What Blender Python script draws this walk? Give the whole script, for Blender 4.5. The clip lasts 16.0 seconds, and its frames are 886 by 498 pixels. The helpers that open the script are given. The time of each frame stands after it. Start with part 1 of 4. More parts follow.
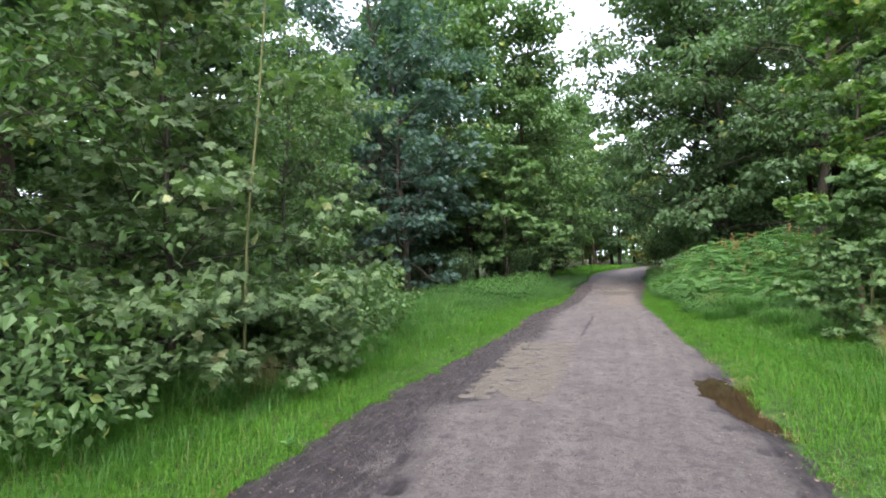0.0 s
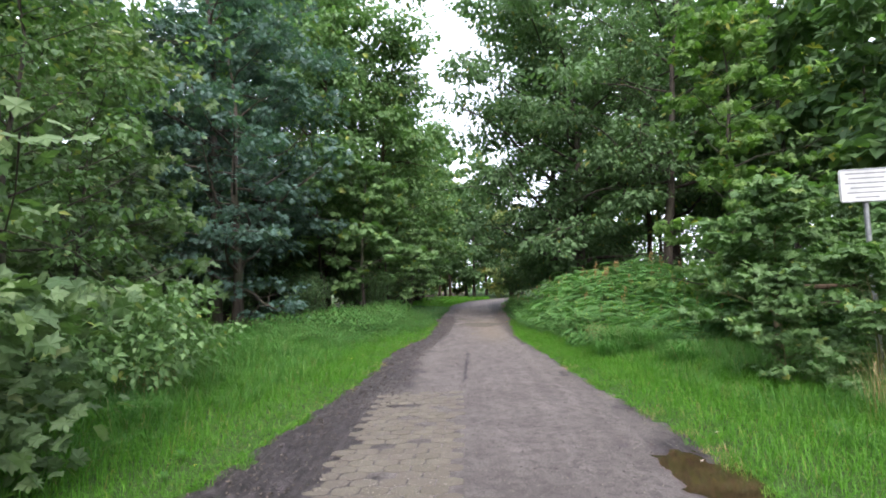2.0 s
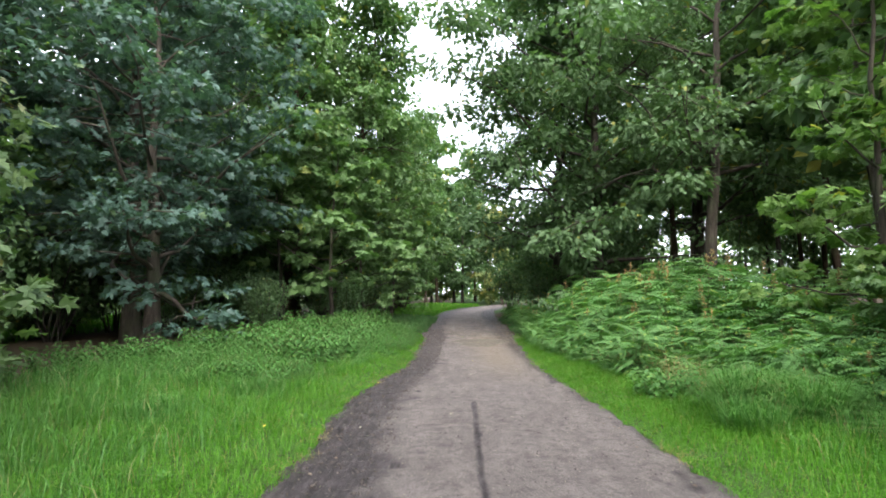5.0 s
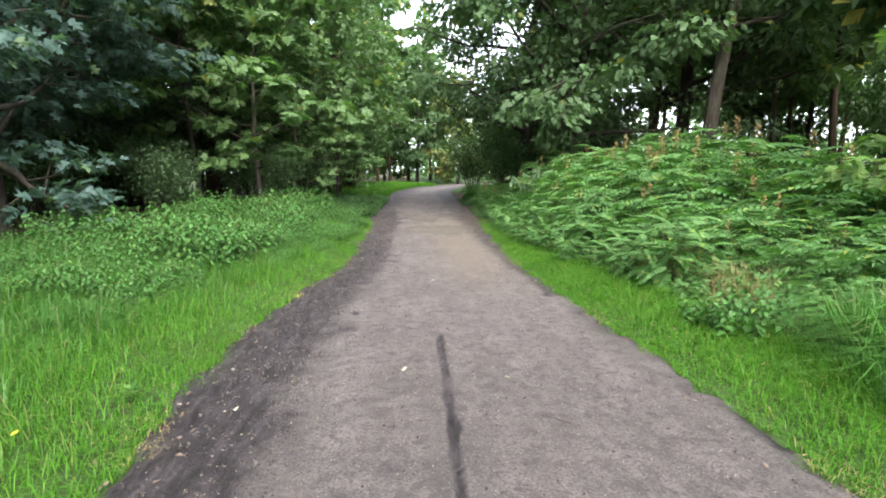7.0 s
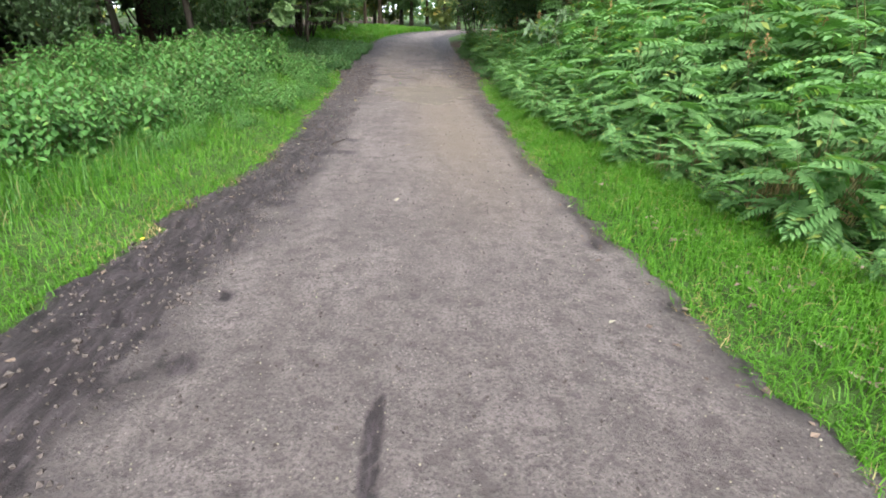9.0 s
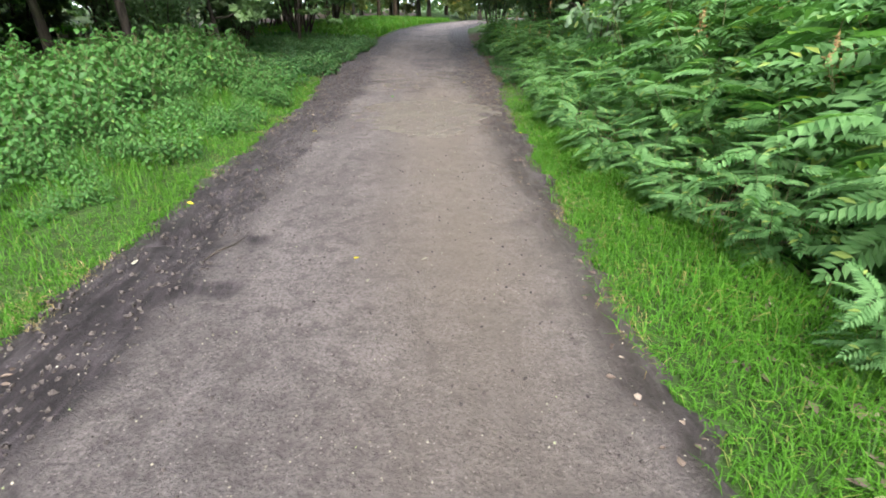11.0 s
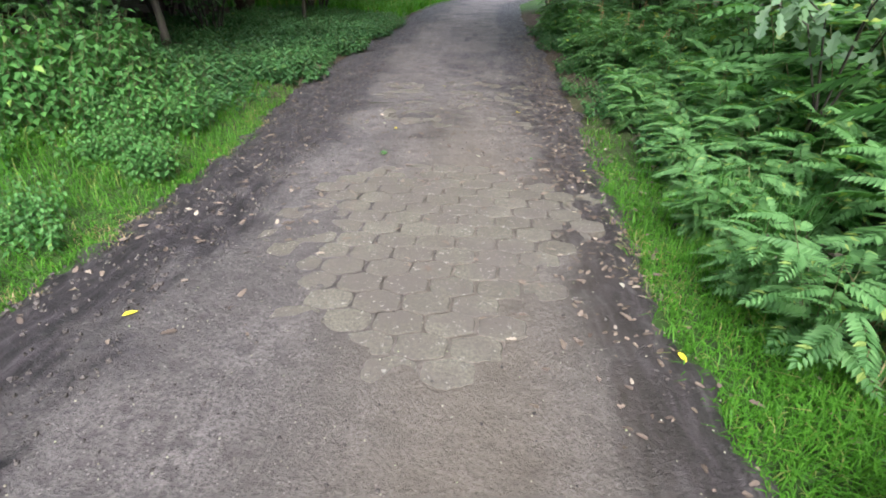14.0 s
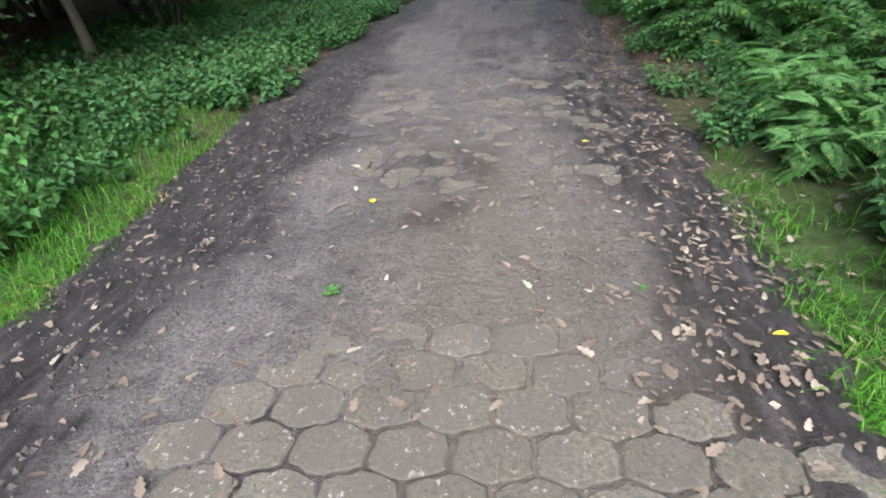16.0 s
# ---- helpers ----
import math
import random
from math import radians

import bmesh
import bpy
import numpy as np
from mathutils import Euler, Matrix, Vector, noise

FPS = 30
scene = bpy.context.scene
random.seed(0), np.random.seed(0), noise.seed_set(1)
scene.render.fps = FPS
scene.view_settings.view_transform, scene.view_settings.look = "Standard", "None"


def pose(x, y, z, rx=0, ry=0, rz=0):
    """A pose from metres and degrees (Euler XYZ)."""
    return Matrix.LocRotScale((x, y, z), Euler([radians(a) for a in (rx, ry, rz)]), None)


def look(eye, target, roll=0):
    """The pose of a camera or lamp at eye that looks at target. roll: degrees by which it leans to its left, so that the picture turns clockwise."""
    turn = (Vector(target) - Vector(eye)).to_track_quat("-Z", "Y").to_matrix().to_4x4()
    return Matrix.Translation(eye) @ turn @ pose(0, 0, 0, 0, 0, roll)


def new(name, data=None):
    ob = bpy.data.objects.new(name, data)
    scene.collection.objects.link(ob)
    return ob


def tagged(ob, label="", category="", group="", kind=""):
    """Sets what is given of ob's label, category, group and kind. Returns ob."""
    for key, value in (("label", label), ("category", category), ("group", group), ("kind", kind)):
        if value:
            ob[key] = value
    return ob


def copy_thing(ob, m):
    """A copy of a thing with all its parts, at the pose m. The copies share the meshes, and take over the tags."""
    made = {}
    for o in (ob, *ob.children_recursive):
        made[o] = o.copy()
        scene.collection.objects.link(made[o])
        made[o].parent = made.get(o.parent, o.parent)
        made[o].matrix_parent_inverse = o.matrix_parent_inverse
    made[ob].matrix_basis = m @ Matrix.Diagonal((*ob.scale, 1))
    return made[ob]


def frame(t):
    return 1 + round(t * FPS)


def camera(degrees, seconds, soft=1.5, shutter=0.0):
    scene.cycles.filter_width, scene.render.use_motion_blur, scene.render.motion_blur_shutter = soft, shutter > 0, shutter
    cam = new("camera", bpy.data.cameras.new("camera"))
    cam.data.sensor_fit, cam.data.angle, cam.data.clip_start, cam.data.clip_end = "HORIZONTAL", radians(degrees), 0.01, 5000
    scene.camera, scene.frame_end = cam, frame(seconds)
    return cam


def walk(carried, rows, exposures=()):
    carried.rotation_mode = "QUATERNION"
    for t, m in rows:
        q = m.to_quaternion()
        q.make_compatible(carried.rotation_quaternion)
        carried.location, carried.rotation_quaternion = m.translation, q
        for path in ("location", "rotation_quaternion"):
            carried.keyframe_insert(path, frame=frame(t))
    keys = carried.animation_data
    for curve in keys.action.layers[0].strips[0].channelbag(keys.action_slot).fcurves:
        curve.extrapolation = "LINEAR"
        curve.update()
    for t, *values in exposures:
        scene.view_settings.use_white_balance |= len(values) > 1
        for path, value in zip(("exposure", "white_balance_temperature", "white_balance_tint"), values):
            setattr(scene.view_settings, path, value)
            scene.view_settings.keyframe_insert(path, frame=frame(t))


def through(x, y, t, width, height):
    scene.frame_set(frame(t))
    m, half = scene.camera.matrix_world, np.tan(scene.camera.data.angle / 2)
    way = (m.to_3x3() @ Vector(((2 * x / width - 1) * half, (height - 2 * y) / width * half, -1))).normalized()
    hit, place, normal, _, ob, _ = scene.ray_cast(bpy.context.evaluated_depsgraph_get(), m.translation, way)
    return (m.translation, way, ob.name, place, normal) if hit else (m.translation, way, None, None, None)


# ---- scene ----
cam = camera(84.0, 16.0, 1.8)
PATH = [
    (0, (0.041, -0.39, 1.745), (-0.61, 1.5, 1.794), -2.6),
    (0.5, (-0.273, 0.281, 1.742), (-0.555, 2.257, 1.874), -2.8),
    (1, (-0.397, 0.976, 1.659), (-0.659, 2.951, 1.832), -2.8),
    (1.5, (-0.503, 1.698, 1.611), (-0.855, 3.657, 1.81), -2.4),
    (2, (-0.656, 2.407, 1.526), (-0.73, 4.399, 1.683), -1.7),
    (2.5, (-0.745, 3.327, 1.573), (-0.9, 5.315, 1.729), -1.5),
    (3, (-0.809, 4.068, 1.554), (-0.84, 6.061, 1.724), -1.4),
    (3.2, (-0.818, 4.361, 1.518), (-0.822, 6.354, 1.685), -1.6),
    (5.3, (-0.926, 7.229, 1.568), (-0.942, 9.221, 1.746), -0.9),
    (5.5, (-0.931, 7.486, 1.57), (-0.884, 9.479, 1.726), -0.8),
    (6, (-0.86, 8.259, 1.565), (-0.81, 10.257, 1.655), -0.8),
    (6.5, (-0.916, 9.018, 1.537), (-0.831, 11.015, 1.47), 0.3),
    (7, (-0.889, 9.716, 1.497), (-0.729, 11.685, 1.184), -0.3),
    (7.5, (-0.819, 10.417, 1.538), (-0.769, 12.338, 0.984), -0.2),
    (8, (-0.802, 11.036, 1.588), (-0.623, 12.904, 0.898), 1.0),
    (8.2, (-0.751, 11.267, 1.551), (-0.533, 13.114, 0.815), 0.7),
    (10.3, (-0.128, 14.704, 1.309), (-0.066, 16.48, 0.392), 2.3),
    (10.5, (-0.102, 14.979, 1.334), (-0.024, 16.755, 0.418), 1.7),
    (11, (0.0, 15.595, 1.318), (0.074, 17.385, 0.428), -0.1),
    (11.5, (0.018, 16.318, 1.344), (-0.077, 18.102, 0.446), 2.3),
    (12, (0.001, 16.939, 1.378), (-0.029, 18.712, 0.453), 0.8),
    (12.5, (0.061, 17.613, 1.349), (-0.014, 19.382, 0.419), 0.2),
    (13, (0.053, 18.263, 1.34), (0.013, 20.034, 0.411), 2.4),
    (13.5, (0.132, 18.883, 1.311), (0.157, 20.647, 0.368), -1.0),
    (14, (0.18, 19.559, 1.347), (0.122, 21.302, 0.368), 1.5),
    (14.5, (0.201, 20.187, 1.332), (0.212, 21.92, 0.335), -0.0),
    (15, (0.281, 20.817, 1.301), (0.257, 22.536, 0.279), -2.1),
    (15.5, (0.202, 21.46, 1.256), (0.064, 23.164, 0.217), -0.8),
    (16, (0.202, 21.904, 1.217), (-0.017, 23.576, 0.141), -4.5),
]
walk(cam, [(t, look(eye, target, roll)) for t, eye, target, roll in PATH],
     [(0.0, 1.55, 5950, 16), (3.0, 1.42, 6000, 14), (5.5, 1.8, 6150, 11), (8.0, 1.98, 6080, 13), (12.0, 1.98, 5950, 13), (16.0, 2.03, 5580, 11)])

# ---- light ----
SUN_ELEVATION, SUN_AZIMUTH = 50.0, 172.0
world = bpy.data.worlds.new("sky")
scene.world = world
world.use_nodes = True
sky = world.node_tree.nodes.new("ShaderNodeTexSky")
sky.sky_type = "NISHITA"
sky.sun_disc = False
sky.sun_elevation = radians(SUN_ELEVATION)
sky.sun_rotation = radians(SUN_AZIMUTH)
sky.dust_density = 8.0
sky.ozone_density = 0.6
background = world.node_tree.nodes["Background"]
background.inputs["Strength"].default_value = 0.15
cloud = world.node_tree.nodes.new("ShaderNodeMix")
cloud.data_type = "RGBA"
cloud.inputs[0].default_value = 0.6
cloud.inputs[7].default_value = (10.5, 10.8, 11.3, 1)
world.node_tree.links.new(sky.outputs[0], cloud.inputs[6])
world.node_tree.links.new(cloud.outputs[2], background.inputs[0])
sun = new("sun", bpy.data.lights.new("sun", "SUN"))
sun.data.energy = 1.4
sun.data.angle = radians(32)
sun.data.color = (1.0, 0.95, 0.86)
sun.matrix_basis = look((0, 0, 0), (-math.sin(radians(SUN_AZIMUTH)) * math.cos(radians(SUN_ELEVATION)), -math.cos(radians(SUN_AZIMUTH)) * math.cos(radians(SUN_ELEVATION)), -math.sin(radians(SUN_ELEVATION))))


# ---- materials ----
def nodes_of(name, rough=0.6, spec=0.3):
    m = bpy.data.materials.new(name)
    m.use_nodes = True
    nt = m.node_tree
    b = nt.nodes["Principled BSDF"]
    b.inputs["Roughness"].default_value = rough
    b.inputs["Specular IOR Level"].default_value = spec
    return m, nt, b


def add(nt, kind, **values):
    n = nt.nodes.new(kind)
    for k, v in values.items():
        n.inputs[k].default_value = v
    return n


def ramp(nt, fac, stops):
    r = nt.nodes.new("ShaderNodeValToRGB")
    r.color_ramp.elements[0].position, r.color_ramp.elements[0].color = stops[0][0], (*stops[0][1], 1)
    r.color_ramp.elements[1].position, r.color_ramp.elements[1].color = stops[-1][0], (*stops[-1][1], 1)
    for p, c in stops[1:-1]:
        r.color_ramp.elements.new(p).color = (*c, 1)
    nt.links.new(fac, r.inputs[0])
    return r.outputs[0]


def mixed(nt, fac, a, b, blend="MIX"):
    n = nt.nodes.new("ShaderNodeMix")
    n.data_type, n.blend_type = "RGBA", blend
    for socket, v in ((n.inputs[0], fac), (n.inputs[6], a), (n.inputs[7], b)):
        if isinstance(v, bpy.types.NodeSocket):
            nt.links.new(v, socket)
        elif isinstance(v, (int, float)):
            socket.default_value = v
        else:
            socket.default_value = (*v, 1)
    return n.outputs[2]


def noise_of(nt, scale, detail=4, rough=0.6, stretch=None):
    co = nt.nodes.new("ShaderNodeNewGeometry").outputs["Position"]
    if stretch:
        mp = add(nt, "ShaderNodeMapping", Scale=stretch)
        nt.links.new(co, mp.inputs[0])
        co = mp.outputs[0]
    n = add(nt, "ShaderNodeTexNoise", Scale=scale, Detail=detail, Roughness=rough)
    nt.links.new(co, n.inputs["Vector"])
    return n.outputs["Fac"]


def bump(nt, b, height, strength, distance):
    n = add(nt, "ShaderNodeBump", Strength=strength, Distance=distance)
    nt.links.new(height, n.inputs["Height"])
    nt.links.new(n.outputs[0], b.inputs["Normal"])


def leaf_material(name, dark, light, odd, rough=0.42, through=0.4, odd_share=0.04, spec=0.35):
    """Foliage: each leaf has its own shade between dark and light, a few are odd; light passes through."""
    m, nt, b = nodes_of(name, rough, spec)
    geo = nt.nodes.new("ShaderNodeNewGeometry")
    col = ramp(nt, geo.outputs["Random Per Island"], [(0, dark), (0.55, tuple((p + q) / 2 for p, q in zip(dark, light))), (1 - odd_share - 0.01, light), (1 - odd_share + 0.005, odd)])
    big = noise_of(nt, 0.7, 2)
    col = mixed(nt, ramp(nt, big, [(0.35, (0, 0, 0)), (0.7, (0.55, 0.55, 0.55))]), col, tuple(0.62 * c for c in light))
    nt.links.new(col, b.inputs["Base Color"])
    t = nt.nodes.new("ShaderNodeBsdfTranslucent")
    nt.links.new(mixed(nt, 1.0, col, (0.8, 1.0, 0.4), "MULTIPLY"), t.inputs[0])
    mix = nt.nodes.new("ShaderNodeMixShader")
    mix.inputs[0].default_value = through
    nt.links.new(b.outputs[0], mix.inputs[1])
    nt.links.new(t.outputs[0], mix.inputs[2])
    nt.links.new(mix.outputs[0], nt.nodes["Material Output"].inputs[0])
    return m


def bark_material(name, dark, light, scale=9.0):
    m, nt, b = nodes_of(name, 0.85, 0.2)
    n = noise_of(nt, scale, 6, 0.7, (1, 1, 0.18))
    moss = noise_of(nt, 1.3, 3)
    col = ramp(nt, n, [(0.3, dark), (0.7, light)])
    col = mixed(nt, ramp(nt, moss, [(0.5, (0, 0, 0)), (0.7, (0.5, 0.5, 0.5))]), col, (0.05, 0.07, 0.025))
    nt.links.new(col, b.inputs["Base Color"])
    bump(nt, b, n, 0.9, 0.03)
    return m


M_GRASS = leaf_material("lawn_grass", (0.058, 0.175, 0.013), (0.125, 0.31, 0.026), (0.28, 0.26, 0.09), 0.5, 0.42, 0.05, 0.25)
M_TALL = leaf_material("tall_grass", (0.05, 0.15, 0.025), (0.11, 0.26, 0.05), (0.27, 0.24, 0.12), 0.5, 0.4, 0.06)
M_STRAW = leaf_material("dry_grass", (0.240, 0.170, 0.070), (0.420, 0.330, 0.170), (0.174, 0.218, 0.085), 0.7, 0.2, 0.2)
M_NETTLE = leaf_material("nettle_leaf", (0.04, 0.125, 0.024), (0.095, 0.235, 0.05), (0.2, 0.32, 0.06), 0.55, 0.35)
M_SORB = leaf_material("pinnate_leaf", (0.08, 0.19, 0.055), (0.17, 0.325, 0.11), (0.34, 0.4, 0.08), 0.55, 0.45, 0.03, 0.2)
M_MAPLE_DARK = leaf_material("dark_maple_leaf", (0.055, 0.1, 0.082), (0.108, 0.19, 0.155), (0.13, 0.21, 0.086), 0.45, 0.42, 0.03, 0.3)
M_MAPLE = leaf_material("maple_leaf", (0.078, 0.155, 0.052), (0.16, 0.265, 0.095), (0.3, 0.33, 0.07), 0.46, 0.4, 0.02, 0.28)
M_BUSH = leaf_material("bush_leaf", (0.07, 0.125, 0.05), (0.17, 0.245, 0.11), (0.38, 0.4, 0.2), 0.52, 0.42, 0.02, 0.22)
M_OAK = leaf_material("oak_leaf", (0.068, 0.125, 0.05), (0.15, 0.245, 0.115), (0.3, 0.29, 0.065), 0.55, 0.42, 0.015, 0.2)
M_FAR = leaf_material("woodland_leaf", (0.068, 0.136, 0.050), (0.155, 0.263, 0.092), (0.450, 0.425, 0.088), 0.5, 0.4, 0.04)
# leaf colour lifted to yellow: paints sunlight onto the far woodland trees
M_SUNNY = leaf_material("sunlit_leaf", (0.140, 0.202, 0.062), (0.281, 0.319, 0.118), (0.500, 0.400, 0.100), 0.5, 0.45, 0.06)
M_COVER = leaf_material("ground_cover_leaf", (0.03, 0.095, 0.026), (0.08, 0.19, 0.052), (0.12, 0.2, 0.045), 0.55, 0.3)
M_LITTER = leaf_material("fallen_leaf_brown", (0.07, 0.049, 0.038), (0.205, 0.155, 0.115), (0.32, 0.26, 0.2), 0.7, 0.08, 0.1)
M_YELLOW = leaf_material("fallen_leaf_yellow", (0.550, 0.420, 0.020), (0.750, 0.620, 0.050), (0.600, 0.500, 0.200), 0.6, 0.2)
M_PALE = leaf_material("fallen_leaf_pale", (0.25, 0.22, 0.16), (0.45, 0.42, 0.33), (0.35, 0.4, 0.2), 0.6, 0.15)
M_PALE_OAK = leaf_material("pale_oak_leaf", (0.1, 0.17, 0.085), (0.17, 0.27, 0.135), (0.22, 0.28, 0.08), 0.5, 0.35, 0.05)
M_SYCAMORE = leaf_material("sycamore_leaf", (0.09, 0.185, 0.045), (0.19, 0.3, 0.085), (0.36, 0.36, 0.08), 0.48, 0.48, 0.03, 0.22)
M_SEED = leaf_material("seed_head", (0.250, 0.160, 0.060), (0.400, 0.280, 0.120), (0.300, 0.300, 0.100), 0.8, 0.1)
M_BARK = bark_material("grey_bark", (0.022, 0.018, 0.014), (0.095, 0.08, 0.064))
M_BARK_BROWN = bark_material("brown_bark", (0.025, 0.017, 0.012), (0.085, 0.058, 0.038))
M_STEM = bark_material("green_stem", (0.08, 0.1, 0.035), (0.2, 0.2, 0.09), 20)


def dirt_material(name, low, high, dark, wet=0.0):
    """Compacted earth and sand: patches, grain, pale grit; dark where the 'mud' mask marks muddy bands and painted tree
    shade.
    """
    m, nt, b = nodes_of(name, 0.85, 0.25)
    at = nt.nodes.new("ShaderNodeAttribute")
    at.attribute_name = "mask"
    split = nt.nodes.new("ShaderNodeSeparateColor")
    nt.links.new(at.outputs["Color"], split.inputs[0])
    large, mid, fine = noise_of(nt, 0.9, 4), noise_of(nt, 11, 8, 0.7), noise_of(nt, 60, 5, 0.75)
    col = ramp(nt, large, [(0.3, low), (0.7, high)])
    patch = noise_of(nt, 3.2, 5, 0.7)
    col = mixed(nt, ramp(nt, patch, [(0.4, (0.4, 0.4, 0.4)), (0.55, (0, 0, 0))]), col, tuple(0.7 * c for c in low))
    col = mixed(nt, ramp(nt, patch, [(0.56, (0, 0, 0)), (0.68, (0.4, 0.4, 0.4))]), col, tuple(1.15 * c for c in high))
    col = mixed(nt, ramp(nt, mid, [(0.38, (0.68, 0.68, 0.68)), (0.52, (0, 0, 0))]), col, tuple(0.45 * c for c in low))
    col = mixed(nt, ramp(nt, fine, [(0.38, (0.85, 0.85, 0.85)), (0.55, (0, 0, 0))]), col, tuple(0.45 * c for c in low))
    streak = noise_of(nt, 1.0, 5, 0.65, (5.0, 0.35, 1.0))
    col = mixed(nt, ramp(nt, streak, [(0.35, (0.5, 0.5, 0.5)), (0.6, (0, 0, 0))]), col, tuple(0.6 * c for c in low))
    vo = add(nt, "ShaderNodeTexVoronoi", Scale=38.0)
    nt.links.new(nt.nodes.new("ShaderNodeNewGeometry").outputs["Position"], vo.inputs["Vector"])
    col = mixed(nt, ramp(nt, vo.outputs["Distance"], [(0.1, (0.85, 0.85, 0.85)), (0.17, (0, 0, 0))]), col, mixed(nt, vo.outputs["Color"], high, (0.4, 0.36, 0.32)))
    edge = nt.nodes.new("ShaderNodeMath")
    edge.operation = "MULTIPLY_ADD"
    nt.links.new(mid, edge.inputs[0])
    edge.inputs[1].default_value = 0.9
    nt.links.new(split.outputs[0], edge.inputs[2])
    mud = ramp(nt, edge.outputs[0], [(0.72, (0, 0, 0)), (0.98, (1, 1, 1))])
    mudcol = ramp(nt, noise_of(nt, 2.0, 7, 0.72, (7.0, 1.6, 1.0)), [(0.38, tuple(0.8 * c for c in dark)), (0.52, tuple(1.7 * c for c in dark)), (0.62, tuple(3.0 * c for c in dark))])
    col = mixed(nt, mud, col, mudcol)
    warm = ramp(nt, split.outputs[1], [(0.0, (0, 0, 0)), (1.0, (0.62, 0.62, 0.62))])
    col = mixed(nt, warm, col, mixed(nt, fine, (0.165, 0.134, 0.098), (0.265, 0.222, 0.168)))
    nt.links.new(col, b.inputs["Base Color"])
    rr = mixed(nt, mud, (0.88, 0.88, 0.88), (0.6, 0.6, 0.6))
    nt.links.new(rr, b.inputs["Roughness"])
    h = nt.nodes.new("ShaderNodeMath")
    h.operation = "MULTIPLY_ADD"
    nt.links.new(mid, h.inputs[0])
    h.inputs[1].default_value = 1.6
    nt.links.new(fine, h.inputs[2])
    bump(nt, b, h.outputs[0], 1.0, 0.045)
    return m


M_PATH = dirt_material("path_dirt", (0.188, 0.164, 0.154), (0.275, 0.243, 0.227), (0.034, 0.029, 0.03))
M_SOIL, nt, b = nodes_of("forest_soil", 0.9, 0.15)
grassy = nt.nodes.new("ShaderNodeAttribute")
grassy.attribute_name = "mask"
soil = ramp(nt, noise_of(nt, 6, 6, 0.7), [(0.3, (0.03, 0.022, 0.015)), (0.55, (0.075, 0.055, 0.035)), (0.75, (0.15, 0.11, 0.075))])
moss = ramp(nt, noise_of(nt, 14, 5, 0.7), [(0.3, (0.022, 0.032, 0.011)), (0.7, (0.055, 0.11, 0.023))])
nt.links.new(mixed(nt, grassy.outputs["Color"], soil, moss), b.inputs["Base Color"])
bump(nt, b, noise_of(nt, 25, 6, 0.7), 0.8, 0.03)

M_PAVER, nt, b = nodes_of("worn_concrete", 0.85, 0.25)
info = nt.nodes.new("ShaderNodeObjectInfo")
col = ramp(nt, info.outputs["Random"], [(0, (0.108, 0.094, 0.07)), (1, (0.15, 0.134, 0.102))])
col = mixed(nt, ramp(nt, noise_of(nt, 60, 5, 0.75), [(0.4, (0.7, 0.7, 0.7)), (0.6, (0, 0, 0))]), col, (0.05, 0.045, 0.038))
col = mixed(nt, ramp(nt, noise_of(nt, 3.5, 5, 0.65), [(0.4, (0, 0, 0)), (0.6, (0.9, 0.9, 0.9))]), col, (0.09, 0.076, 0.064))
nt.links.new(col, b.inputs["Base Color"])
col = mixed(nt, ramp(nt, noise_of(nt, 45, 3, 0.6), [(0.62, (0, 0, 0)), (0.7, (0.6, 0.6, 0.6))]), col, (0.34, 0.31, 0.27))
nt.links.new(col, b.inputs["Base Color"])
bump(nt, b, noise_of(nt, 70, 5, 0.75), 0.9, 0.008)

M_WATER, nt, b = nodes_of("puddle_water", 0.04, 0.5)
nt.links.new(ramp(nt, noise_of(nt, 5, 3), [(0.3, (0.02, 0.013, 0.007)), (0.7, (0.05, 0.032, 0.016))]), b.inputs["Base Color"])
bump(nt, b, noise_of(nt, 9, 2), 0.04, 0.01)
M_CLOD, nt, b = nodes_of("dark_crumb", 0.9, 0.15)
nt.links.new(ramp(nt, noise_of(nt, 40, 2), [(0.3, (0.035, 0.03, 0.028)), (0.7, (0.1, 0.085, 0.075))]), b.inputs["Base Color"])
M_SIGN, nt, b = nodes_of("enamel_white", 0.35, 0.5)
nt.links.new(ramp(nt, noise_of(nt, 5, 5), [(0.3, (0.4, 0.41, 0.41)), (0.6, (0.56, 0.57, 0.57))]), b.inputs["Base Color"])
M_PRINT, nt, b = nodes_of("dark_print", 0.5, 0.3)
b.inputs["Base Color"].default_value = (0.18, 0.18, 0.2, 1)
M_METAL, nt, b = nodes_of("galvanised_steel", 0.5, 0.5)
b.inputs["Metallic"].default_value = 0.7
nt.links.new(ramp(nt, noise_of(nt, 14, 4), [(0.3, (0.22, 0.23, 0.24)), (0.7, (0.4, 0.41, 0.42))]), b.inputs["Base Color"])
M_WOOD = bark_material("weathered_wood", (0.05, 0.032, 0.02), (0.13, 0.09, 0.06), 16)


# ---- mesh tools ----
rng = np.random.default_rng(7)


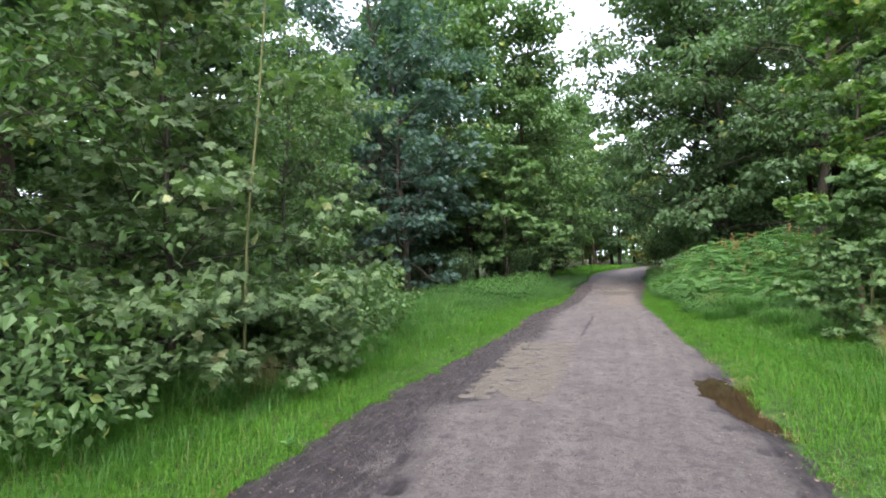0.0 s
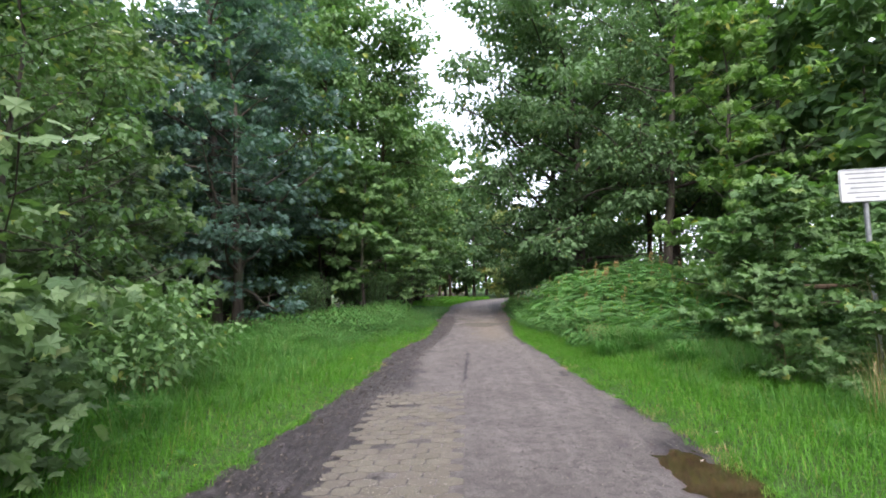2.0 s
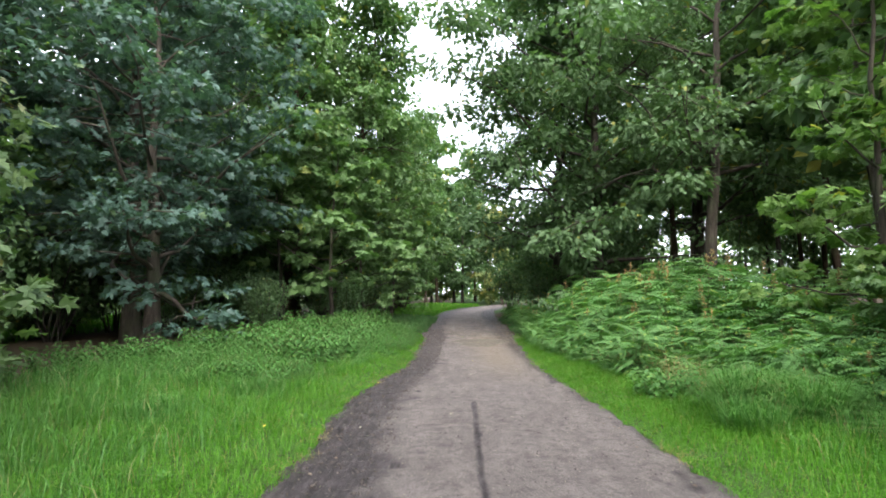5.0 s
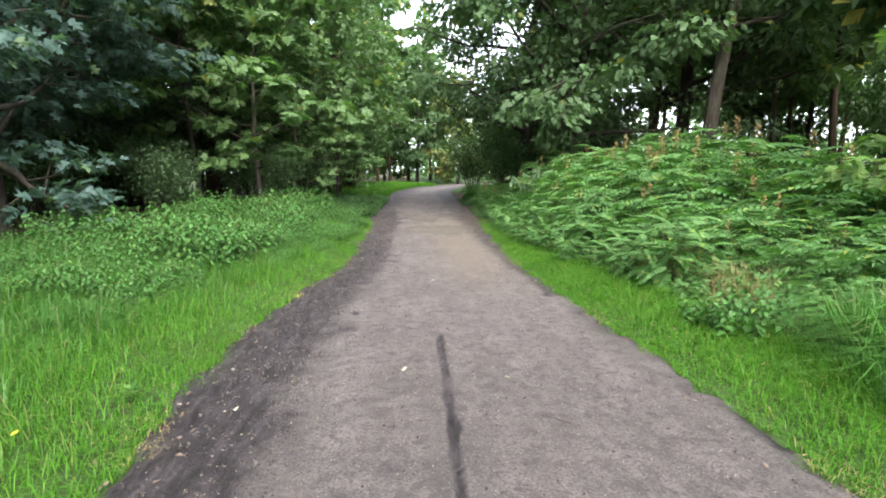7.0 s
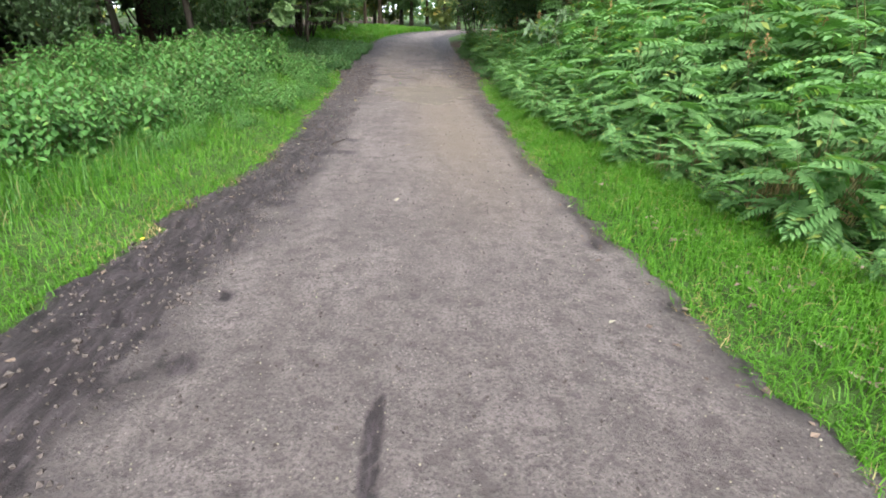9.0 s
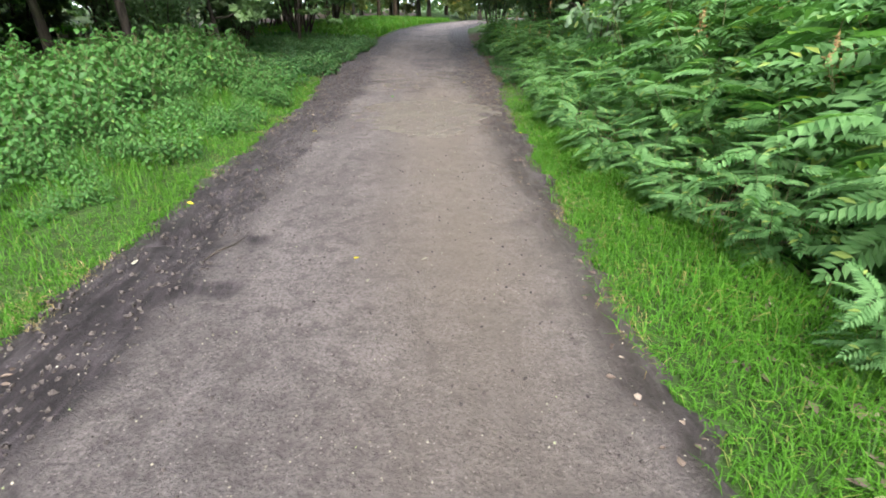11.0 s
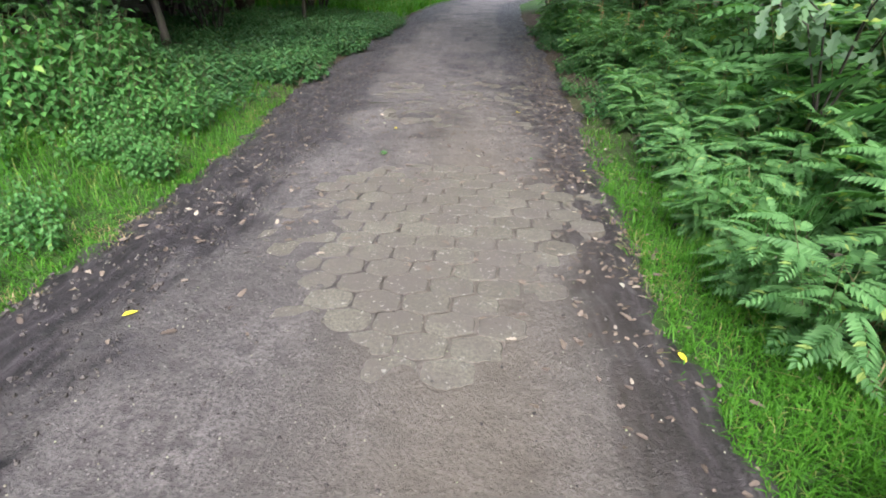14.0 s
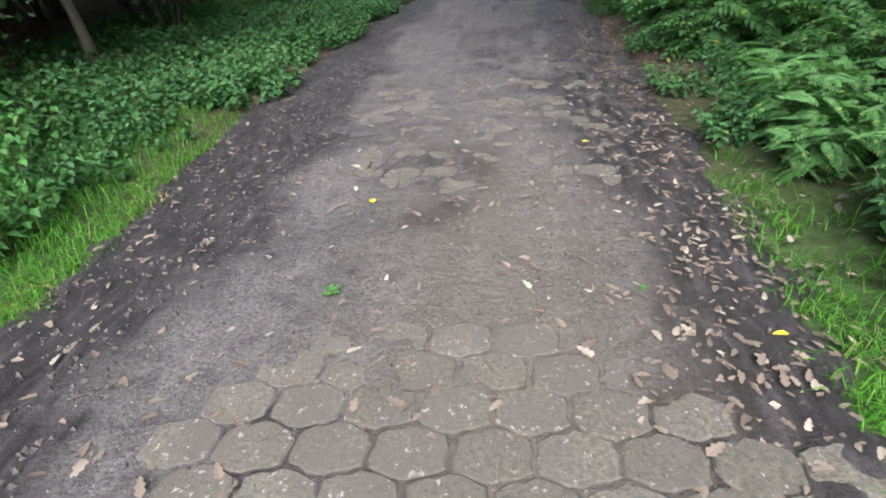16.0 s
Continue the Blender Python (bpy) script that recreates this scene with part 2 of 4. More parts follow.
class Soup:
    """Collects triangles and becomes one mesh."""

    def __init__(self):
        self.v, self.f, self.n = [], [], 0

    def put(self, v, f):
        v, f = np.asarray(v, np.float32).reshape(-1, 3), np.asarray(f, np.int32).reshape(-1, 3)
        self.v.append(v)
        self.f.append(f + self.n)
        self.n += len(v)
        return self

    def stamp(self, shape, pos, rot, size):
        """One copy of shape (verts, tris) at each place, turned by rot (n,3,3) and scaled."""
        tv, tf = shape
        pos, size = np.asarray(pos, np.float32), np.broadcast_to(np.asarray(size, np.float32), (len(pos),))
        v = np.einsum("nij,kj->nki", rot, tv) * size[:, None, None] + pos[:, None, :]
        f = tf[None] + (np.arange(len(pos)) * len(tv))[:, None, None]
        return self.put(v.reshape(-1, 3), f.reshape(-1, 3))

    def mesh(self, name, smooth=False):
        v, f = np.concatenate(self.v), np.concatenate(self.f)
        me = bpy.data.meshes.new(name)
        me.vertices.add(len(v))
        me.vertices.foreach_set("co", v.astype(np.float32).ravel())
        me.loops.add(f.size)
        me.loops.foreach_set("vertex_index", f.astype(np.int32).ravel())
        me.polygons.add(len(f))
        me.polygons.foreach_set("loop_start", np.arange(0, f.size, 3, dtype=np.int32))
        me.polygons.foreach_set("use_smooth", np.full(len(f), smooth))
        me.update(calc_edges=True)
        return me


def unit(a):
    return a / np.maximum(np.linalg.norm(a, axis=-1, keepdims=True), 1e-6)


def turned(along, up):
    """Rotations whose y axis is along and whose z axis is as near up as can be."""
    y = unit(np.asarray(along, np.float32))
    x = unit(np.cross(y, np.asarray(up, np.float32)))
    z = np.cross(x, y)
    return np.stack([x, y, z], axis=-1)


def tube(soup, pts, radii, sides=6):
    pts, radii = np.asarray(pts, np.float32), np.asarray(radii, np.float32)
    d = unit(np.gradient(pts, axis=0))
    ref = np.where(np.abs(d[:, 2:3]) > 0.9, np.array([[1.0, 0, 0]]), np.array([[0, 0, 1.0]]))
    x = unit(np.cross(d, ref))
    x[1:] = unit(x[1:] * 0.5 + x[:1] * 0.5 + 1e-4)
    x = unit(x - d * (x * d).sum(1, keepdims=True))
    y = np.cross(d, x)
    a = np.arange(sides) * 2 * math.pi / sides
    v = pts[:, None] + radii[:, None, None] * (np.cos(a)[None, :, None] * x[:, None] + np.sin(a)[None, :, None] * y[:, None])
    i, j = np.meshgrid(np.arange(len(pts) - 1), np.arange(sides), indexing="ij")
    p, q = i * sides + j, i * sides + (j + 1) % sides
    f = np.concatenate([np.stack([p, q, q + sides], -1).reshape(-1, 3), np.stack([p, q + sides, p + sides], -1).reshape(-1, 3)])
    soup.put(v.reshape(-1, 3), f)


def outline_leaf(half, length=1.0, fold=0.12, droop=0.15):
    """A leaf folded along its midrib; half: (y, half width) from stalk to tip."""
    ys = np.array([p[0] for p in half]) * length
    ws = np.array([p[1] for p in half])
    mid = np.stack([0 * ys, ys, -droop * ys ** 2], -1)
    verts, tris = [mid], []
    n = len(half)
    for side in (1, -1):
        verts.append(np.stack([side * ws, ys, -droop * ys ** 2 + fold * ws], -1))
    for s, k in ((1, n), (-1, 2 * n)):
        for i in range(n - 1):
            for t in ((i, k + i, k + i + 1), (i, k + i + 1, i + 1)):
                a, b2, c = t
                tris.append((a, b2, c) if s > 0 else (a, c, b2))
    v = np.concatenate(verts).astype(np.float32)
    f = np.array(tris, np.int32)
    area = np.linalg.norm(np.cross(v[f[:, 1]] - v[f[:, 0]], v[f[:, 2]] - v[f[:, 0]]), axis=1)
    return v, f[area > 1e-5]


def fan_leaf(points, cup=0.12):
    """A lobed leaf as a fan about its middle; points: outline (x, y)."""
    p = np.array(points)
    c = np.array([[0, 0.42]])
    r = np.linalg.norm(p - c, axis=1)
    v = np.concatenate([np.array([[0, 0.42, 0.03]]), np.column_stack([p, -cup * r ** 2 + 0.05 * np.cos(np.arange(len(p)) * 2.1)])]).astype(np.float32)
    n = len(p)
    return v, np.array([(0, 1 + i, 1 + (i + 1) % n) for i in range(n)], np.int32)


DIAMOND = outline_leaf([(0, 0.0), (0.45, 0.3), (1, 0.0)], fold=0.25)
QUAD = (np.array([(0, 0, 0), (0.36, 0.5, 0.1), (0, 1, -0.08), (-0.36, 0.5, 0.1)], np.float32), np.array([(0, 1, 2), (0, 2, 3)], np.int32))
OVATE = outline_leaf([(0, 0.0), (0.36, 0.3), (1, 0.0)], fold=0.2)
OVATE_NEAR = outline_leaf([(0, 0.03), (0.25, 0.27), (0.6, 0.24), (1, 0.0)], fold=0.2)
LANCE = (np.array([(0, 0, 0), (0.25, 0.38, 0.05), (0, 1, -0.12), (-0.25, 0.38, 0.05)], np.float32), np.array([(0, 1, 2), (0, 2, 3)], np.int32))
OAK = outline_leaf([(0, 0.02), (0.22, 0.17), (0.33, 0.1), (0.5, 0.27), (0.62, 0.15), (0.8, 0.25), (1, 0.03)], fold=0.15)
right_half = [(0.0, 0.0), (0.22, 0.06), (0.46, 0.0), (0.42, 0.24), (0.62, 0.5), (0.34, 0.52), (0.26, 0.78), (0.14, 0.72)]
MAPLE = fan_leaf(right_half + [(0.0, 1.0)] + [(-x, y) for x, y in reversed(right_half[1:])])
MAPLE_FAR = fan_leaf([(0.0, 0.0), (0.42, 0.06), (0.2, 0.36), (0.54, 0.68), (0.17, 0.64), (0.0, 1.0), (-0.17, 0.64), (-0.54, 0.68), (-0.2, 0.36), (-0.42, 0.06)])


def frond_shape(pairs=10, length=1.0):
    """A pinnate leaf: narrow toothless leaflets in pairs on an arched stalk, with one at the tip."""
    s = Soup()
    pos, along, size = [], [], []
    for i in range(pairs):
        t = 0.16 + 0.8 * i / (pairs - 1)
        reach = 0.3 * (1 - 0.72 * abs(t - 0.42) ** 1.3 * 1.4)
        for side in (1, -1):
            pos.append((0, t, 0.22 * t - 0.48 * t * t))
            along.append((side * 1.0, 0.42 + 0.3 * t, -0.12 - 0.25 * t))
            size.append(reach)
    pos.append((0, 0.97, 0.22 - 0.48)), along.append((0, 1, -0.4)), size.append(0.2)
    s.stamp(LANCE, np.array(pos), turned(np.array(along), np.tile([[0, 0, 1.0]], (len(pos), 1))), np.array(size))
    v = [(0.006, 0, 0), (-0.006, 0, 0), (0.004, 0.5, -0.01), (-0.004, 0.5, -0.01), (0, 0.97, -0.25)]
    s.put(v, [(0, 2, 1), (1, 2, 3), (2, 4, 3)])
    return np.concatenate(s.v), np.concatenate(s.f)


FROND = frond_shape()
FROND_FAR = frond_shape(7)


def thing(name, label, category, group="", at=(0, 0, 0)):
    ob = new(name)
    ob.empty_display_size = 0.1
    ob.location = at
    return tagged(ob, label, category, group)


def part(name, mesh, material, parent, label=""):
    ob = new(name, mesh)
    if not mesh.materials:
        mesh.materials.append(material)
    ob.parent = parent
    return tagged(ob, label)


def at_pose(x, y, turn=0.0, size=1.0, dz=0.0, lean=0.0):
    return pose(x, y, ground_z(x, y) + dz, lean, 0, turn) @ Matrix.Scale(size, 4)


# ---- plan: path edges, ground heights ----
EDGE_Y = [-12, 0, 5, 8, 12, 14, 16, 17.5, 20, 22.5, 24, 26, 30, 40, 48, 56, 64, 74]
EDGE_L = [-2.9, -2.95, -2.95, -2.7, -2.4, -2.45, -2.25, -1.95, -1.86, -1.8, -1.85, -2.1, -1.95, -1.8, -1.2, 0.4, 3.4, 9.0]
EDGE_R = [1.7, 1.7, 1.52, 1.5, 1.22, 1.1, 1.05, 1.0, 1.1, 1.27, 1.46, 1.56, 1.75, 2.2, 2.9, 4.8, 8.0, 13.8]


def edge_left(y):
    return np.interp(y, EDGE_Y, EDGE_L) + 0.03 * np.sin(0.8 * y) + 0.02 * np.sin(3.7 * y + 1) + 0.02 * np.sin(13 * y)


def edge_right(y):
    return np.interp(y, EDGE_Y, EDGE_R) + 0.03 * np.sin(0.9 * y + 2) + 0.02 * np.sin(4.3 * y) + 0.02 * np.sin(12 * y + 1)


def ground_z(x, y):
    """Height of the ground: the path lies lowest, the verges rise a little."""
    out = np.maximum(np.maximum(edge_left(y) - x, x - edge_right(y)), 0)
    rise = 0.05 * np.minimum(out / 0.25, 1) + 0.16 * np.clip((out - 0.3) / 3.5, 0, 1)
    return rise + 0.04 * np.sin(0.7 * x + 1) * np.sin(0.5 * y) * np.clip(out, 0, 1)


def value_noise(x, y, cell, seed=0):
    """Smooth random heights from -1 to 1 on a grid of that cell."""
    table = np.random.default_rng(1000 + seed).uniform(-1, 1, (256, 256))
    gx, gy = np.asarray(x) / cell, np.asarray(y) / cell
    ix, iy = np.floor(gx).astype(int), np.floor(gy).astype(int)
    fx, fy = gx - ix, gy - iy
    fx, fy = fx * fx * (3 - 2 * fx), fy * fy * (3 - 2 * fy)
    a, b2, c, d = (table[(ix + i) % 256, (iy + j) % 256] for i, j in ((0, 0), (1, 0), (0, 1), (1, 1)))
    return (a * (1 - fx) + b2 * fx) * (1 - fy) + (c * (1 - fx) + d * fx) * fy


def lumps(x, y, amount):
    return amount * (np.sin(9.1 * x + 3 * np.sin(2.3 * y)) * np.sin(7.3 * y + 2 * np.sin(3.1 * x)) + 0.6 * np.sin(21 * x + 5 * np.sin(4 * y)) * np.sin(17 * y))


def bed_z(x, y):
    """Height of the path's smooth bed, cambered from edge to edge."""
    u = (x - edge_left(y)) / (edge_right(y) - edge_left(y))
    return 0.013 + 0.02 * (1 - (2 * u - 1) ** 2)


def mud_shade_mask(x, y):
    """Where wet dark mud lies: a band along the left edge, a thinner one on the right; tree shade is painted in beyond.
    """
    w = edge_right(y) - edge_left(y)
    u = (x - edge_left(y)) / w
    left = np.clip((np.interp(y, [0, 5, 9, 13, 18, 24, 30], [0.24, 0.26, 0.23, 0.28, 0.27, 0.2, 0.16]) - u) / 0.15, -1, 1)
    right = np.clip((u - np.interp(y, [0, 6, 9, 14, 19, 22, 30], [0.95, 0.9, 0.97, 0.96, 0.9, 0.84, 0.82])) / 0.08, -1, 1)
    # canopy shade on the path, painted as a darker mask value
    under = np.clip((y - 22.2) / 3, 0, 1) * (0.26 + 0.22 * value_noise(x, y, 0.7, 16))
    return np.clip(0.5 + 0.42 * np.maximum(left, right) + under - 0.14, 0, 1)


def sheet(name, xs, ys, heights, masks, material, kind="structure", label="", category=""):
    nx, ny = xs.shape[1], xs.shape[0]
    v = np.stack([xs, ys, heights], -1).reshape(-1, 3)
    i, j = np.meshgrid(np.arange(ny - 1), np.arange(nx - 1), indexing="ij")
    a = (i * nx + j).ravel()
    f = np.concatenate([np.stack([a, a + 1, a + nx + 1], -1), np.stack([a, a + nx + 1, a + nx], -1)])
    me = Soup().put(v, f).mesh(name, True)
    layer = me.color_attributes.new("mask", "FLOAT_COLOR", "POINT")
    layer.data.foreach_set("color", np.column_stack([masks.reshape(-1, 3), np.ones(nx * ny)]).astype(np.float32).ravel())
    me.materials.append(material)
    return tagged(new(name, me), label, category, "", kind)


xs = np.concatenate([np.linspace(-400, -40, 10), np.arange(-36, -8, 2.0), np.arange(-7.5, 7.6, 0.25), np.arange(9, 40, 2.0), np.linspace(44, 400, 10)])
ys = np.concatenate([np.linspace(-400, -20, 9), np.arange(-16, 62, 0.4), np.arange(64, 100, 3.0), np.linspace(110, 400, 8)])
gx, gy = np.meshgrid(xs, ys)
inside = np.clip(np.minimum(gx - edge_left(gy), edge_right(gy) - gx) / 0.2, 0, 1) * (gy < 75)
gz = ground_z(gx, gy) - 0.05 * inside + lumps(gx * 0.3, gy * 0.3, 0.02) * (1 - inside)
out = np.maximum(edge_left(gy) - gx, gx - edge_right(gy))
green = np.clip(1.3 - out / 4.0, 0, 1) * np.clip((27 - gy) / 4, 0, 1) * (gx < 4) + np.clip((gy - 40) / 4, 0, 1) * (out < 9)
green = np.clip(green + 0.8 * (gx < -14), 0, 1)
sheet("ground", gx, gy, gz, np.repeat(green[..., None], 3, -1), M_SOIL, label="dark forest soil with moss and grass roots", category="ground")

rows = np.concatenate([np.arange(-12, 0, 0.2), np.arange(0, 28, 0.055), np.arange(28, 74, 0.4)])
u = np.linspace(-0.03, 1.03, 100)
py = np.repeat(rows[:, None], len(u), 1)
pl, pr = edge_left(py) + 0.09 * value_noise(py, 0 * py, 0.17, 1), edge_right(py) + 0.08 * value_noise(py, 0 * py, 0.15, 2)
px = pl + u[None] * (pr - pl)
mud = np.clip(mud_shade_mask(px, py) + 0.16 * value_noise(px, py, 0.5, 3) + 0.1 * value_noise(px, py, 0.16, 13), 0, 1)
pz = 0.012 + 0.006 * value_noise(px, py, 0.6, 4) + 0.006 * value_noise(px, py, 0.17, 5) + 0.006 * value_noise(px, py, 0.09, 6)
clods = np.clip((mud - 0.5) / 0.3, 0, 1)
pz += clods * (0.016 * value_noise(px, py * 0.6, 0.13, 7) + 0.009 * value_noise(px, py, 0.07, 8))
hoof = np.clip(value_noise(px, py, 0.2, 9) - 0.45, 0, 1)
pz -= 0.08 * hoof * (0.5 + clods)
pz = pz - 0.06 * np.clip(np.abs(u[None] - 0.5) - 0.475, 0, 1) / 0.055 + 0.02 * (1 - (2 * u[None] - 1) ** 2)
pave = np.clip((np.interp(py, [20.9, 21.3, 21.8, 22.4, 23.0, 23.5], [0.1, 0.38, 0.6, 0.78, 0.8, 0.4]) - np.abs(px - 0.06 + 0.1 * np.sin(3 * py))) / 0.25 + 0.4 + 0.5 * value_noise(px, py, 0.35, 15), 0, 1) * np.clip((py - 20.9) / 0.3, 0, 1) * np.clip((23.05 - py) / 0.25, 0, 1)
pave2 = np.clip((0.75 - np.abs(px + 1.25)) / 0.2, 0, 1) * np.clip((py - 5.2) / 0.4, 0, 1) * np.clip((9.8 - py) / 0.4, 0, 1)
pave3 = np.clip((0.8 - np.abs(px - 0.1)) / 0.3, 0, 1) * np.clip((py - 24.3) / 0.4, 0, 1) * np.clip((26.7 - py) / 0.4, 0, 1) * np.clip(0.55 + 0.6 * value_noise(px, py, 0.45, 14), 0, 1)
bed = np.maximum(np.maximum(pave, 0.75 * pave2), 0.8 * pave3)
pz = pz * (1 - bed) + bed * (bed_z(px, py) - 0.0065)
puddle = np.exp(-(((px - 1.32 + 0.18 * (py - 6.0)) / 0.34) ** 2 + ((py - 6.0) / 1.15) ** 2) * 1.2)
pz -= 0.055 * puddle
rut = np.exp(-((px + 0.6 - 0.03 * (py - 13) + 0.015 * value_noise(py, 0 * py, 0.4, 11)) / 0.035) ** 2) * np.clip((py - 10.2) / 0.4, 0, 1) * np.clip((14.2 - py) / 0.3, 0, 1)
pz -= 0.03 * rut
mud = np.clip(mud + 0.6 * puddle + 0.75 * rut + 0.42 * pave + 0.15 * pave2 + 0.2 * pave3 + 0.6 * hoof, 0, 1)
warm = np.exp(-((px - 0.25) / 0.55) ** 2) * np.clip((py - 15) / 3, 0, 1) * np.clip((26 - py) / 3, 0, 1)
sheet("path", px, py, pz, np.stack([mud, warm, 0 * warm], -1), M_PATH, label="trodden sandy forest path with dark muddy edges", category="path")


def path_z(x, y):
    """Height of the path's surface, from its own sheet."""
    x, y = np.asarray(x, float), np.asarray(y, float)
    row = np.clip(np.searchsorted(rows, y), 0, len(rows) - 1)
    c = np.clip(((x - edge_left(y)) / (edge_right(y) - edge_left(y)) + 0.03) / 1.06 * 99, 0, 99).round().astype(int)
    return pz[row, c]


# puddle
s = Soup()
a = np.arange(40) * 2 * math.pi / 40
r = 1 + 0.16 * np.sin(3 * a) + 0.1 * np.sin(5 * a + 1)
pts = np.stack([1.36 + 0.4 * r * np.cos(a) - 0.18 * 1.2 * r * np.sin(a), 6.0 + 1.2 * r * np.sin(a), np.full(40, -0.001)], -1)
s.put(np.concatenate([[[1.36, 6.0, -0.001]], pts]), [(0, 1 + i, 1 + (i + 1) % 40) for i in range(40)])
me = s.mesh("puddle")
me.materials.append(M_WATER)
tagged(new("puddle", me), "shallow brown rain puddle at the path edge", "puddle", "", "structure")


# ---- trees ----
def grow(height, crown_base, radius, limbs, leaf, leaf_size, leaves, trunk_r, seed, lean=(0.0, 0.0), profile="round", flat=0.45, spread=0.75, side=None, sides=8, per=5, skirt=0, twigs=True):
    """Trunk, limbs and leaf clumps of one tree, about its foot. side: an (x, y) push of the crown."""
    r = np.random.default_rng(seed)
    wood, crown = Soup(), Soup()
    n = 10
    t = np.linspace(0, 1, n)
    wob = np.cumsum(r.normal(0, 0.012 * height, (n, 2)), 0) * t[:, None]
    trunk = np.column_stack([lean[0] * height * t ** 1.5 + wob[:, 0], lean[1] * height * t ** 1.5 + wob[:, 1], height * 0.96 * t])
    trunk[0, 2] = -0.15
    rad = trunk_r * (1 - 0.88 * t) * (1 + 0.5 * np.exp(-t * 25))
    tube(wood, trunk, rad, sides)
    centres, sizes = [], []
    for k in range(limbs):
        h = crown_base / height + (0.97 - crown_base / height) * (k + r.random() * 0.8) / limbs
        start = np.array([np.interp(h, t, trunk[:, i]) for i in range(3)])
        az = k * 2.4 + r.normal(0, 0.4)
        q = (h * height - crown_base) / (height - crown_base)
        prof = {"round": math.sqrt(max(0.05, 1 - (1.7 * q - 0.75) ** 2 * 0.9)), "cone": 1.05 - 0.85 * q, "dome": math.sqrt(max(0.06, 1 - q ** 2.2))}[profile]
        length = radius * prof * r.uniform(0.7, 1.12)
        d = np.array([math.cos(az), math.sin(az), r.uniform(-0.1, 0.35) + 0.5 * q])
        m = 6
        pts = [start]
        for i in range(m):
            d = unit(d + r.normal(0, 0.2, 3) + np.array([0, 0, 0.05]))
            pts.append(pts[-1] + d * length / m)
        pts = np.array(pts)
        if side is not None:
            pts[:, :2] += np.array(side) * np.linspace(0, 1, m + 1)[:, None] * (0.5 + 0.5 * q)
        r0 = np.interp(h, t, rad) * 0.5
        tube(wood, pts, r0 * np.linspace(1, 0.12, m + 1), 5)
        for j in range(per):
            w = r.uniform(0.35, 1.0)
            p = np.array([np.interp(w * m, np.arange(m + 1), pts[:, i]) for i in range(3)])
            off = r.normal(0, 1, 3) * np.array([1, 1, 0.55]) * radius * 0.17
            c = p + off
            if twigs:
                tube(wood, np.stack([p, (p + c) / 2 + r.normal(0, 0.06, 3), c]), np.array([r0 * 0.3, r0 * 0.18, 0.006]), 4)
            centres.append(c), sizes.append(radius * 0.17 * spread * r.uniform(0.7, 1.35))
    for k in range(skirt):
        a = r.uniform(0, 6.28)
        q = radius * math.sqrt(r.uniform(0.15, 0.95))
        centres.append(np.array([q * math.cos(a), q * math.sin(a), r.uniform(0.3, 0.3 * height * 0.7)])), sizes.append(radius * 0.2)
    centres, sizes = np.array(centres), np.array(sizes)
    which = r.choice(len(centres), leaves, p=sizes ** 2 / (sizes ** 2).sum())
    dirs = unit(r.normal(0, 1, (leaves, 3)))
    offs = dirs * (r.random((leaves, 1)) ** 0.5) * sizes[which][:, None] * np.array([1, 1, flat])
    pos = centres[which] + offs
    pos[:, 2] = np.maximum(pos[:, 2], 0.12)
    along = unit(offs) * np.array([1, 1, 0.4]) + r.normal(0, 0.5, (leaves, 3)) - np.array([0, 0, 0.6])
    up = np.array([0, 0, 1.0]) + r.normal(0, 0.6, (leaves, 3))
    crown.stamp(leaf, pos, turned(along, up), leaf_size * r.uniform(0.65, 1.25, leaves))
    return wood, crown


def tree_thing(name, label, category, group, bark, leafmat, at, turn=0.0, size=1.0, **g):
    ob = thing(name, label, category, group)
    wood, crown = grow(**g)
    part("trunk", wood.mesh("trunk", True), bark, ob)
    part("crown", crown.mesh("crown"), leafmat, ob)
    ob.matrix_basis = at_pose(*at, turn, size)
    return ob

# dark maples on the left
dark = tree_thing("maple_tree", "tall maple with dense dark blue-green leaves", "tree", "dark maples", M_BARK, M_MAPLE_DARK, (-10.6, 21.9), 0, 1.12,
                  height=17.0, crown_base=1.6, radius=5.2, limbs=34, leaf=MAPLE_FAR, leaf_size=0.24, leaves=9500, spread=0.9, trunk_r=0.2, seed=3, profile="dome", flat=0.35, per=6)
low = tree_thing("maple_tree", "dark maple with a thin grey trunk and hanging leaves", "tree", "dark maples", M_BARK, M_MAPLE_DARK, (-8.7, 19.8),
                 height=12.0, crown_base=1.3, radius=3.8, limbs=28, leaf=MAPLE_FAR, leaf_size=0.21, leaves=8000, spread=0.9, trunk_r=0.19, seed=4, profile="round", flat=0.35, per=6)
copy_thing(low, at_pose(-12.5, 26.5, 130, 1.05))
copy_thing(low, at_pose(-14.5, 18.0, 220, 1.1))
copy_thing(dark, at_pose(-15.5, 31.0, 80, 1.0))
# light tall tree and its neighbours further along
ash = tree_thing("ash_tree", "slender tall tree with light green airy crown", "tree", "roadside trees", M_BARK_BROWN, M_MAPLE, (-8.7, 31.0), 0, 1.15,
                 height=19.0, crown_base=3.0, radius=4.8, limbs=40, leaf=QUAD, leaf_size=0.32, leaves=12000, spread=1.05, trunk_r=0.19, seed=6, profile="cone", flat=0.5, per=5)
copy_thing(ash, at_pose(-10.4, 37.5, 120, 1.2))
copy_thing(ash, at_pose(-13.0, 30.0, 40, 1.0))
copy_thing(ash, at_pose(-6.2, 35.0, 250, 0.92))
copy_thing(ash, at_pose(-4.8, 47.0, 300, 0.8))
copy_thing(ash, at_pose(-5.5, 40.5, 200, 0.72))
